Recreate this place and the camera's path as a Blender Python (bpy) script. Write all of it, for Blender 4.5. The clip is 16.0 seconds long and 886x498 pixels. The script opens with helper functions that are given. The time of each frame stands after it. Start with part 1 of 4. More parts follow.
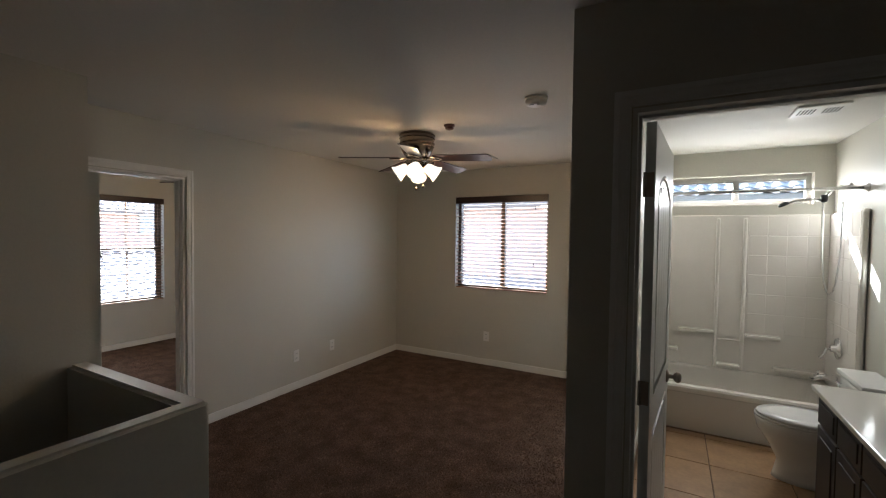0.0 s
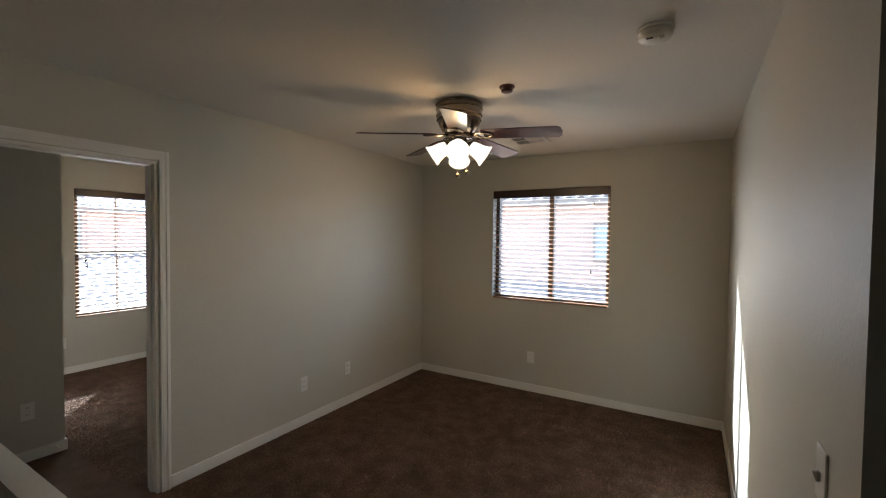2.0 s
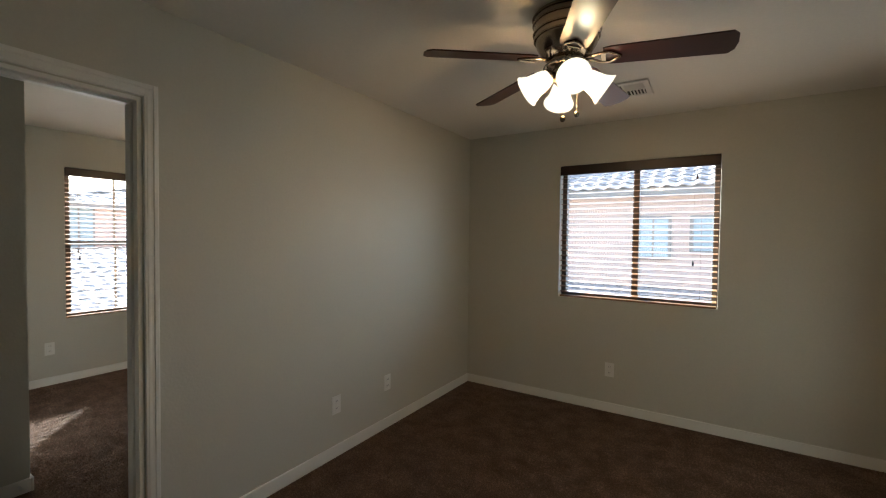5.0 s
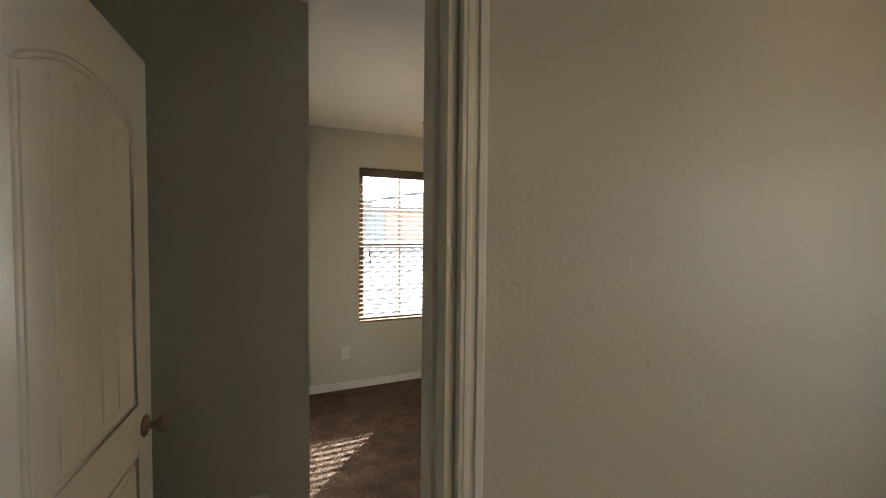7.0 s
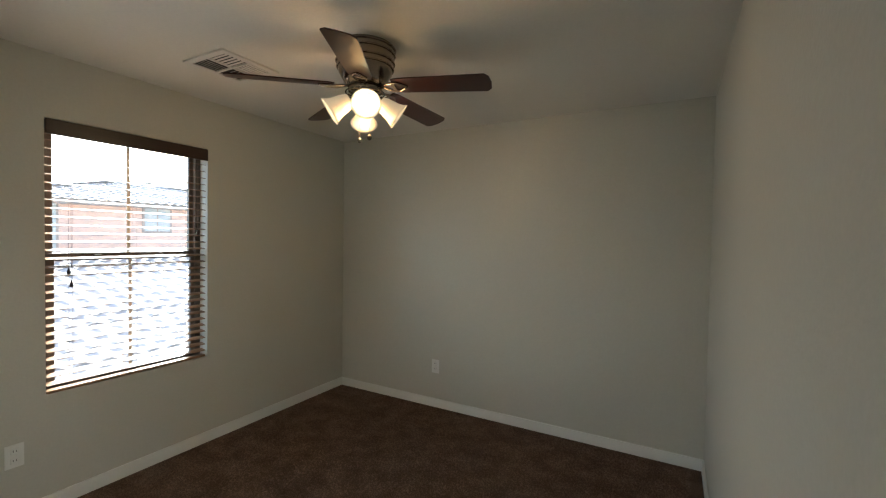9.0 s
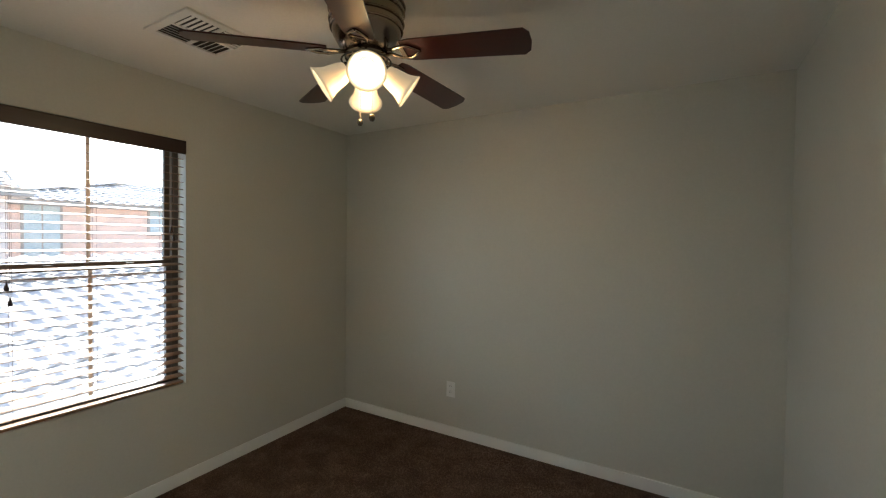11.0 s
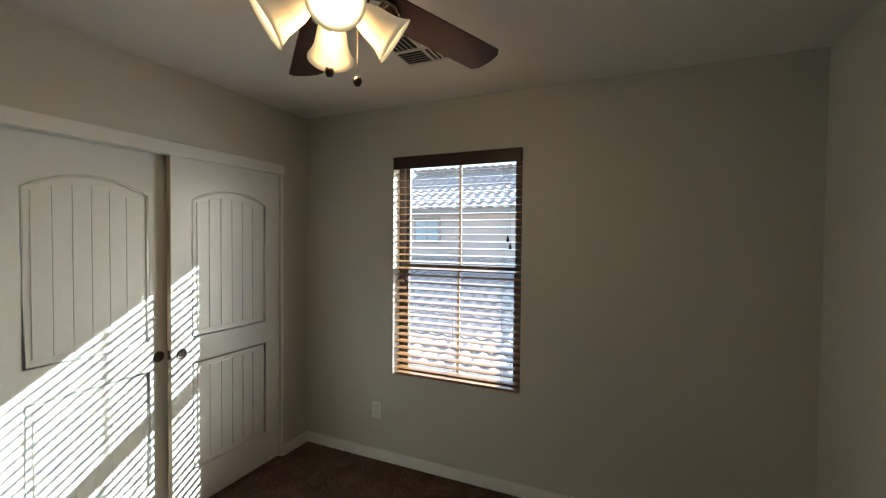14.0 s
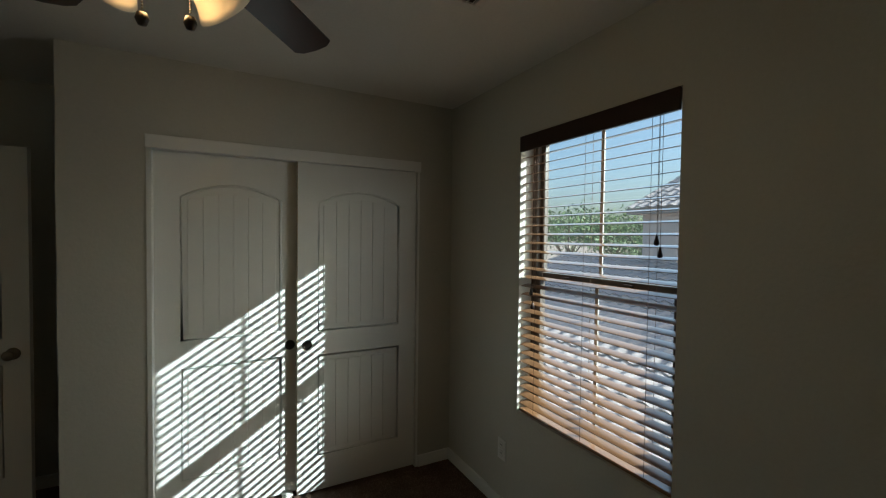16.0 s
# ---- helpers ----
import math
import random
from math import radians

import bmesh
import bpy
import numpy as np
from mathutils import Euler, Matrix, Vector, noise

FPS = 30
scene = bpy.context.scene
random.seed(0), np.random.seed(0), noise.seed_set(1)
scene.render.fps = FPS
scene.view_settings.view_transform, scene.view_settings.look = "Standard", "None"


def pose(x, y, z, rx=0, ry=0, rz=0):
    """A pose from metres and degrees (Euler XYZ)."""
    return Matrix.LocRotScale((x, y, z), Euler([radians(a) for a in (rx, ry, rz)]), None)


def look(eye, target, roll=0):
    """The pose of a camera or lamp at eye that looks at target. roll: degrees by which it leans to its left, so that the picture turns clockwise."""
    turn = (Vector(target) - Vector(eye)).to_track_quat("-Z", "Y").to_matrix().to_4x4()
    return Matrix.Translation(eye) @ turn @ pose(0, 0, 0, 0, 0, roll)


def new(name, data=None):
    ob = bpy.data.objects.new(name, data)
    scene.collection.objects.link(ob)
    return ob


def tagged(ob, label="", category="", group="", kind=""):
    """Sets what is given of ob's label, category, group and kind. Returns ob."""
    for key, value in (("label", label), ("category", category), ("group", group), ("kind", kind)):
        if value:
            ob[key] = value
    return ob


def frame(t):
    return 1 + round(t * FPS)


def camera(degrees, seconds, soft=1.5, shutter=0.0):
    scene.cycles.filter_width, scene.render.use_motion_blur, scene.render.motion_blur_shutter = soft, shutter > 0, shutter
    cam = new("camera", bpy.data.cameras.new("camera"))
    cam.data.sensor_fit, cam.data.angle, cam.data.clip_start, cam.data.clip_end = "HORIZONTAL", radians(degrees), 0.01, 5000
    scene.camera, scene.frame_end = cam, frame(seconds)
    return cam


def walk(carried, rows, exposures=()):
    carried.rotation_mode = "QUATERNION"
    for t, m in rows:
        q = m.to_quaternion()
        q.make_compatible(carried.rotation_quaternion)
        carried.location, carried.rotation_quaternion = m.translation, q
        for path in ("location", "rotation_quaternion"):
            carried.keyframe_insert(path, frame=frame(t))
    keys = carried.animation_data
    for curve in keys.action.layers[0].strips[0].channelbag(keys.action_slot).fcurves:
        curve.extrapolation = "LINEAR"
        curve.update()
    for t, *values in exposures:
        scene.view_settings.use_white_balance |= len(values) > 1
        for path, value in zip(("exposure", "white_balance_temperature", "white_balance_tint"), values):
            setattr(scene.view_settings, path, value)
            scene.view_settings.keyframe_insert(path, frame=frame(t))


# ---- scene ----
cam = camera(93.0, 16.0, 1.2)
PATH = [
    (0, (3.393, -1.975, 1.601), (2.43, -0.223, 1.539), 0.7),
    (0.5, (3.297, -1.782, 1.631), (2.299, -0.05, 1.564), 0.8),
    (1, (3.121, -1.62, 1.62), (2.075, 0.084, 1.558), 0.8),
    (1.5, (2.948, -1.475, 1.604), (1.913, 0.235, 1.541), 0.8),
    (2, (2.791, -1.35, 1.603), (1.769, 0.369, 1.543), 0.7),
    (2.5, (2.652, -1.33, 1.601), (1.672, 0.413, 1.541), 0.7),
    (3, (2.561, -1.323, 1.577), (1.704, 0.483, 1.521), 0.7),
    (3.2, (2.524, -1.347, 1.555), (1.699, 0.474, 1.507), 0.6),
    (5.5, (1.778, -0.702, 1.454), (0.465, 0.806, 1.39), 0.7),
    (6, (1.408, -0.564, 1.491), (-0.192, 0.634, 1.418), 0.7),
    (6.5, (1.028, -0.446, 1.5), (-0.724, 0.516, 1.432), 0.6),
    (7, (0.696, -0.401, 1.501), (-1.105, 0.467, 1.419), 0.6),
    (7.5, (0.369, -0.391, 1.491), (-1.368, 0.598, 1.412), 0.9),
    (8, (0.102, -0.328, 1.487), (-1.389, 1.003, 1.418), 1.1),
    (8.5, (-0.118, -0.295, 1.52), (-1.272, 1.357, 1.444), 1.3),
    (8.7, (-0.212, -0.317, 1.499), (-1.213, 1.42, 1.439), 1.1),
    (10.8, (-0.552, -0.061, 1.516), (-1.464, 1.718, 1.476), 0.8),
    (11, (-0.594, 0.061, 1.523), (-1.595, 1.791, 1.477), 0.8),
    (11.5, (-0.603, 0.389, 1.517), (-1.862, 1.942, 1.479), 0.6),
    (12, (-0.636, 0.769, 1.583), (-2.225, 1.981, 1.515), 0.7),
    (12.5, (-0.643, 1.125, 1.532), (-2.492, 1.887, 1.496), 0.5),
    (13, (-0.646, 1.479, 1.523), (-2.639, 1.644, 1.499), 0.5),
    (13.5, (-0.688, 1.82, 1.535), (-2.653, 1.45, 1.502), 0.6),
    (14, (-0.764, 2.097, 1.554), (-2.588, 1.277, 1.503), 0.5),
    (14.5, (-0.936, 2.312, 1.571), (-2.524, 1.097, 1.513), 0.6),
    (15, (-1.243, 2.416, 1.56), (-2.627, 0.973, 1.498), 0.7),
    (15.5, (-1.531, 2.433, 1.56), (-2.733, 0.836, 1.491), 0.7),
    (16, (-1.805, 2.412, 1.557), (-2.751, 0.651, 1.501), 0.7),
]
walk(cam, [(t, look(e, g, r)) for t, e, g, r in PATH], [(0, 3.2, 5350, 7), (1, 3.1, 5350, 6), (3, 3.45, 5350, 2), (5.5, 3.1, 5550, 0), (7, 3.35, 5900, -1), (8.5, 3.25, 5450, -2), (11, 3.12, 5450, -2), (12.5, 2.45, 5550, -1), (14, 2.7, 5450, -3), (15, 2.3, 5400, -5), (16, 1.35, 5350, -7)])

# ---- light ----
SUN_WAY = Vector((1.126, -1.0, -0.74)).normalized()
world = bpy.data.worlds.new("world")
scene.world = world
world.use_nodes = True
wn = world.node_tree.nodes
sky = wn.new("ShaderNodeTexSky")
sky.sky_type = "NISHITA"
sky.sun_disc = False
sky.sun_elevation = math.asin(-SUN_WAY.z)
sky.sun_rotation = math.atan2(-SUN_WAY.x, -SUN_WAY.y)
sky.air_density, sky.dust_density = 1.0, 3.5
world.node_tree.links.new(sky.outputs[0], wn["Background"].inputs[0])
wn["Background"].inputs[1].default_value = 0.12
sun_data = bpy.data.lights.new("sun", "SUN")
sun_data.energy, sun_data.angle, sun_data.color = 5.0, radians(0.5), (1.0, 0.95, 0.88)
sun = new("sun", sun_data)
sun.matrix_world = look((0, 0, 30), Vector((0, 0, 30)) + SUN_WAY)

# warm area lamp added in the high window opening to brighten the bathroom
lamp_data = bpy.data.lights.new("bath_window_fill", "AREA")
lamp_data.shape, lamp_data.size, lamp_data.size_y, lamp_data.energy, lamp_data.color = "RECTANGLE", 1.08, 0.18, 2.4, (1.0, 0.88, 0.75)
new("bath_window_fill", lamp_data).matrix_world = look((3.87, 2.94, 2.065), (3.87, 2.04, 1.25))

# skylight in the two large window openings
for nm, wide, tall, watts, eye, aim in (("bedroom_window_light", 0.90, 1.50, 1.6, (-3.405, 1.055, 1.36), (-2.4, 1.055, 1.36)), ("loft_window_light", 1.21, 1.18, 1.6, (1.52, 3.022, 1.52), (1.52, 2.0, 1.52))):
    sky_data = bpy.data.lights.new(nm, "AREA")
    sky_data.shape, sky_data.size, sky_data.size_y, sky_data.energy, sky_data.color = "RECTANGLE", wide, tall, watts, (0.86, 0.93, 1.0)
    new(nm, sky_data).matrix_world = look(eye, aim)
# the bulbs of the two fans
for spot, watts in (((1.50, 1.0, 2.10), 1.75), ((-1.695, 1.345, 2.10), 1.15)):
    bulb_data = bpy.data.lights.new("fan_light", "POINT")
    bulb_data.energy, bulb_data.shadow_soft_size, bulb_data.color = watts, 0.06, (1.0, 0.56, 0.24)
    new("fan_light", bulb_data).location = spot


# ---- materials ----
def mat(name, col, rough=0.6, metal=0.0, var=0.12, scale=3.0, bump=0.0, bscale=60.0, fine=0.0, crisp=0.0, glow=None, power=0.0, spec=0.5, rand=0.0, bdist=0.004):
    """A surface with slow and fine variation of its colour, and a relief."""
    m = bpy.data.materials.new(name)
    m.use_nodes = True
    n, l = m.node_tree.nodes, m.node_tree.links
    p = n["Principled BSDF"]
    p.inputs["Roughness"].default_value = rough
    p.inputs["Metallic"].default_value = metal
    p.inputs["Specular IOR Level"].default_value = spec
    tc = n.new("ShaderNodeTexCoord")
    big = n.new("ShaderNodeTexNoise")
    big.inputs["Scale"].default_value, big.inputs["Detail"].default_value = scale, 4
    l.new(tc.outputs["Object"], big.inputs["Vector"])
    ramp = n.new("ShaderNodeMixRGB")
    ramp.inputs[1].default_value = (*[c * (1 - var) for c in col], 1)
    ramp.inputs[2].default_value = (*[min(1, c * (1 + var)) for c in col], 1)
    if crisp:
        cr = n.new("ShaderNodeMapRange")
        cr.inputs["From Min"].default_value, cr.inputs["From Max"].default_value = 0.5 - crisp, 0.5 + crisp
        l.new(big.outputs["Fac"], cr.inputs["Value"])
        l.new(cr.outputs[0], ramp.inputs[0])
    else:
        l.new(big.outputs["Fac"], ramp.inputs[0])
    out = ramp.outputs[0]
    small = n.new("ShaderNodeTexNoise")
    small.inputs["Scale"].default_value, small.inputs["Detail"].default_value = bscale, 3
    l.new(tc.outputs["Object"], small.inputs["Vector"])
    if fine:
        mul = n.new("ShaderNodeMixRGB")
        mul.blend_type = "MULTIPLY"
        mul.inputs[0].default_value = 1.0
        mr = n.new("ShaderNodeMapRange")
        mr.inputs["From Min"].default_value, mr.inputs["From Max"].default_value = 0.3, 0.7
        mr.inputs["To Min"].default_value, mr.inputs["To Max"].default_value = 1 - fine, 1 + fine
        l.new(small.outputs["Fac"], mr.inputs["Value"])
        l.new(out, mul.inputs[1])
        l.new(mr.outputs[0], mul.inputs[2])
        out = mul.outputs[0]
    if rand:
        info = n.new("ShaderNodeObjectInfo")
        mr2 = n.new("ShaderNodeMapRange")
        mr2.inputs["To Min"].default_value, mr2.inputs["To Max"].default_value = 1 - rand, 1 + rand
        l.new(info.outputs["Random"], mr2.inputs["Value"])
        mul2 = n.new("ShaderNodeMixRGB")
        mul2.blend_type = "MULTIPLY"
        mul2.inputs[0].default_value = 1.0
        l.new(out, mul2.inputs[1])
        l.new(mr2.outputs[0], mul2.inputs[2])
        out = mul2.outputs[0]
    l.new(out, p.inputs["Base Color"])
    if bump:
        b = n.new("ShaderNodeBump")
        b.inputs["Strength"].default_value, b.inputs["Distance"].default_value = bump, bdist
        l.new(small.outputs["Fac"], b.inputs["Height"])
        l.new(b.outputs[0], p.inputs["Normal"])
    if glow:
        p.inputs["Emission Color"].default_value = (*glow, 1)
        p.inputs["Emission Strength"].default_value = power
    return m


def wood(name, dark, light, rough=0.35, stretch=(1, 14, 14)):
    """Stained wood, its grain along x."""
    m = mat(name, dark, rough)
    n, l = m.node_tree.nodes, m.node_tree.links
    tc = n.new("ShaderNodeTexCoord")
    mp = n.new("ShaderNodeMapping")
    mp.inputs["Scale"].default_value = stretch
    l.new(tc.outputs["Object"], mp.inputs[0])
    no = n.new("ShaderNodeTexNoise")
    no.inputs["Scale"].default_value, no.inputs["Detail"].default_value = 5, 6
    l.new(mp.outputs[0], no.inputs["Vector"])
    mx = n.new("ShaderNodeMixRGB")
    mx.inputs[1].default_value, mx.inputs[2].default_value = (*dark, 1), (*light, 1)
    l.new(no.outputs["Fac"], mx.inputs[0])
    l.new(mx.outputs[0], n["Principled BSDF"].inputs["Base Color"])
    return m


def pane_glass(name, view_tint=(1, 1, 1), haze=0.0):
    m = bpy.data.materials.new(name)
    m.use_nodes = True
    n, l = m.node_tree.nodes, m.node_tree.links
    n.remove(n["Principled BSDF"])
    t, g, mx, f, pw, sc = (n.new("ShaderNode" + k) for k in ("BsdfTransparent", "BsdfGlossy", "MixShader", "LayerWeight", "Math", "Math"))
    # darkens only the view outdoors; shadowless panes let sun and lamps in undimmed
    t.inputs[0].default_value = (*view_tint, 1)
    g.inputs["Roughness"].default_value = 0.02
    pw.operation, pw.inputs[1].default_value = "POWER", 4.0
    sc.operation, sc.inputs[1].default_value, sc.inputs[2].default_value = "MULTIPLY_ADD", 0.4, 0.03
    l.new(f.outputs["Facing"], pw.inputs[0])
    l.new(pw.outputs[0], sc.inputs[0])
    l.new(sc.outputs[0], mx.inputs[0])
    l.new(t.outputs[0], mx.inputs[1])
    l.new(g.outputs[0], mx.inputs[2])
    # a translucent share paints pale glare haze over the view out
    haze_scatter, hazed = n.new("ShaderNodeBsdfTranslucent"), n.new("ShaderNodeMixShader")
    haze_scatter.inputs[0].default_value, hazed.inputs[0].default_value = (0.9, 0.88, 0.86, 1), haze
    l.new(mx.outputs[0], hazed.inputs[1])
    l.new(haze_scatter.outputs[0], hazed.inputs[2])
    l.new(hazed.outputs[0], n["Material Output"].inputs[0])
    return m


PAINT = mat("wall_paint", (0.53, 0.512, 0.445), 0.5, var=0.03, scale=1.3, bump=0.35, bscale=75, fine=0.02, bdist=0.003)
CEIL = mat("ceiling_paint", (0.72, 0.695, 0.64), 0.7, var=0.03, scale=1.1, bump=0.3, bscale=70, fine=0.02, bdist=0.003)
WHITE = mat("white_trim_paint", (0.76, 0.75, 0.71), 0.35, var=0.03, scale=4, bump=0.05, bscale=120, fine=0.01)
DOORW = mat("white_door_paint", (0.74, 0.73, 0.69), 0.32, var=0.03, scale=3, bump=0.08, bscale=160, fine=0.01)
CARPET = mat("carpet", (0.135, 0.088, 0.063), 0.95, var=0.20, scale=7.0, crisp=0.15, bump=1.0, bscale=170, fine=0.45, spec=0.1, bdist=0.02)
TUFT = mat("carpet_tuft", (0.185, 0.119, 0.086), 0.9, var=0.22, scale=7.0, crisp=0.15, bscale=90, fine=0.3, spec=0.15)
SLAT = wood("blind_wood", (0.19, 0.098, 0.043), (0.29, 0.155, 0.07), 0.3)
SLAT.node_tree.nodes["Principled BSDF"].inputs["Coat Weight"].default_value = 0.7
SLAT.node_tree.nodes["Principled BSDF"].inputs["Coat Roughness"].default_value = 0.22
VALANCE = wood("valance_wood", (0.02, 0.009, 0.006), (0.038, 0.016, 0.010), 0.35)
BRONZE = mat("bronze_window_frame", (0.10, 0.08, 0.062), 0.45, var=0.06)
ALU = mat("grey_aluminium", (0.38, 0.36, 0.33), 0.4, 0.3, var=0.05)
MUNTIN = mat("pale_muntin", (0.5, 0.47, 0.42), 0.45, var=0.04)
# the last value is the glare haze mixed into the glass
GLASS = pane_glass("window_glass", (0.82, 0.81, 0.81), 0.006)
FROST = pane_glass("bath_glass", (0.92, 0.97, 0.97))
NICKEL = mat("brushed_nickel", (0.30, 0.25, 0.20), 0.22, 1.0, var=0.08, scale=8)
CHROME = mat("chrome", (0.75, 0.75, 0.75), 0.1, 1.0, var=0.03)
HINGE = mat("dull_nickel", (0.30, 0.25, 0.20), 0.4, 1.0, var=0.1, scale=20)
DARKMETAL = mat("dark_bronze_metal", (0.10, 0.085, 0.07), 0.3, 1.0, var=0.1, scale=20)
BLADE = wood("blade_mahogany", (0.016, 0.004, 0.003), (0.042, 0.009, 0.006), 0.28)
SHADE = mat("frosted_shade", (0.60, 0.50, 0.35), 0.45, var=0.04, glow=(1.0, 0.70, 0.40), power=0.045)
BRIGHT_SHADE = mat("bright_frosted_shade", (0.60, 0.50, 0.35), 0.45, var=0.04, glow=(1.0, 0.78, 0.52), power=0.2)
BAREWOOD = wood("bare_door_edge", (0.42, 0.33, 0.22), (0.55, 0.45, 0.32), 0.6, (14, 14, 1))
BULB = mat("bulb", (0.9, 0.85, 0.7), 0.5, var=0.02, glow=(1.0, 0.80, 0.50), power=5.0)
PLASTIC = mat("white_plastic", (0.74, 0.73, 0.69), 0.35, var=0.03)
SLOT = mat("dark_slot", (0.03, 0.03, 0.03), 0.6)
REDBR = mat("sprinkler_cover", (0.10, 0.035, 0.03), 0.45)
VENTW = mat("vent_enamel", (0.68, 0.66, 0.62), 0.4, var=0.03)
# near-black colour painted in for the shade inside vent openings and slots
HOLLOW_SHADE = mat("hollow_shade", (0.025, 0.024, 0.022), 0.8)
CORD = mat("blind_cord", (0.16, 0.10, 0.07), 0.8)
TILE = mat("tan_floor_tile", (0.42, 0.26, 0.13), 0.35, var=0.28, scale=7, bump=0.15, bscale=40, fine=0.08, rand=0.08)
GROUT = mat("grout", (0.20, 0.13, 0.08), 0.9, var=0.2, scale=10)
FIBRE = mat("white_fibreglass", (0.82, 0.78, 0.715), 0.22, var=0.02)
PORC = mat("porcelain", (0.80, 0.79, 0.76), 0.1, var=0.02)
COUNTER = mat("cream_counter", (0.78, 0.74, 0.66), 0.12, var=0.04)
CABINET = wood("espresso_cabinet", (0.014, 0.009, 0.007), (0.026, 0.016, 0.012), 0.5)
STUCCO = mat("beige_stucco", (0.60, 0.48, 0.41), 0.9, var=0.06, scale=1.0, bump=0.5, bscale=30, fine=0.05)
PINK = mat("pink_stucco", (0.66, 0.47, 0.38), 0.9, var=0.06, scale=1.0, bump=0.5, bscale=30, fine=0.05)
ROOF = mat("concrete_roof_tile", (0.43, 0.375, 0.35), 0.8, var=0.2, scale=1.5, bump=0.3, bscale=25, fine=0.12, spec=0.3)
FASCIA = mat("fascia_paint", (0.28, 0.24, 0.21), 0.7)
FARGLASS = mat("far_window_glass", (0.38, 0.45, 0.47), 0.08, var=0.05)
LEAF = mat("leaves", (0.10, 0.16, 0.045), 0.6, var=0.5, scale=2.5)
BARK = mat("bark", (0.12, 0.085, 0.06), 0.9, var=0.3, scale=6)
DIRT = mat("desert_gravel", (0.34, 0.27, 0.21), 0.95, var=0.2, scale=0.4, bump=0.5, bscale=20, fine=0.2)


# ---- builders ----
def box(bm, x0, y0, z0, x1, y1, z1, bev=0.0, m=None):
    """A box between two corners, its edges rounded by bev."""
    g = bmesh.ops.create_cube(bm, size=1.0)["verts"]
    for v in g:
        v.co = Vector(((x0 + x1) / 2 + v.co.x * (x1 - x0), (y0 + y1) / 2 + v.co.y * (y1 - y0), (z0 + z1) / 2 + v.co.z * (z1 - z0)))
    if bev:
        es = list({e for v in g for e in v.link_edges})
        r = bmesh.ops.bevel(bm, geom=es, offset=bev, segments=2, affect="EDGES", profile=0.6)
        g = list({v for f in r["faces"] for v in f.verts} | {v for v in g if v.is_valid})
    if m:
        bmesh.ops.transform(bm, matrix=m, verts=g)
    return bm


def lathe(bm, prof, n=28, m=None, close=True):
    """A turned body round z from (radius, height) pairs."""
    rings, made = [], []
    for r, z in prof:
        ring = [bm.verts.new((r * math.cos(k * math.tau / n), r * math.sin(k * math.tau / n), z)) for k in range(n)]
        rings.append(ring)
        made += ring
    for a, b in zip(rings, rings[1:]):
        for k in range(n):
            bm.faces.new((a[k], a[(k + 1) % n], b[(k + 1) % n], b[k])).smooth = True
    if close:
        bm.faces.new(rings[0][::-1])
        bm.faces.new(rings[-1])
    if m:
        bmesh.ops.transform(bm, matrix=m, verts=made)
    return bm


def tube(bm, pts, r, n=8):
    """A round bar along points."""
    pts = [Vector(p) for p in pts]
    rings = []
    for i, p in enumerate(pts):
        d = (pts[min(i + 1, len(pts) - 1)] - pts[max(i - 1, 0)]).normalized()
        up = Vector((0, 0, 1)) if abs(d.z) < 0.9 else Vector((1, 0, 0))
        a = d.cross(up).normalized()
        b = d.cross(a)
        rings.append([bm.verts.new(p + r * (math.cos(k * math.tau / n) * a + math.sin(k * math.tau / n) * b)) for k in range(n)])
    for a, b in zip(rings, rings[1:]):
        for k in range(n):
            bm.faces.new((a[k], a[(k + 1) % n], b[(k + 1) % n], b[k])).smooth = True
    bm.faces.new(rings[0][::-1])
    bm.faces.new(rings[-1])
    bmesh.ops.recalc_face_normals(bm, faces=bm.faces)
    return bm


def mesh_of(name, bm, material):
    bmesh.ops.recalc_face_normals(bm, faces=bm.faces)
    me = bpy.data.meshes.new(name)
    bm.to_mesh(me)
    bm.free()
    me.materials.append(material)
    return me


def part(name, bm, material, parent=None, label="", at=None):
    ob = new(name, mesh_of(name, bm, material) if isinstance(bm, bmesh.types.BMesh) else bm)
    ob.parent = parent
    if at is not None:
        ob.matrix_basis = at
    return tagged(ob, label)


def thing(name, m, label, category, group="", kind=""):
    ob = new(name)
    ob.empty_display_size = 0.1
    ob.matrix_world = m
    return tagged(ob, label, category, group, kind)


def B():
    return bmesh.new()


def one(name, material, label, boxes, bev=0.0, category="", parent=None):
    """A piece of the setting from boxes."""
    bm = B()
    for b in boxes:
        box(bm, *b, bev)
    ob = part(name, bm, material, parent)
    return tagged(ob, label, category or name.split("_")[0], kind="structure") if parent is None else ob


def wall_y(x0, x1, y0, y1, z0, z1, holes):
    """Boxes of a wall that runs along y, round its openings (y0, y1, z0, z1)."""
    out, y = [], y0
    for a, b, lo, hi in sorted(holes):
        out.append((x0, y, z0, x1, a, z1))
        if lo > z0:
            out.append((x0, a, z0, x1, b, lo))
        out.append((x0, a, hi, x1, b, z1))
        y = b
    return out + [(x0, y, z0, x1, y1, z1)]


def wall_x(x0, x1, y0, y1, z0, z1, holes):
    return [(a, y0, lo, b, y1, hi) for (_, a, lo, _, b, hi) in wall_y(0, 1, x0, x1, z0, z1, holes)]


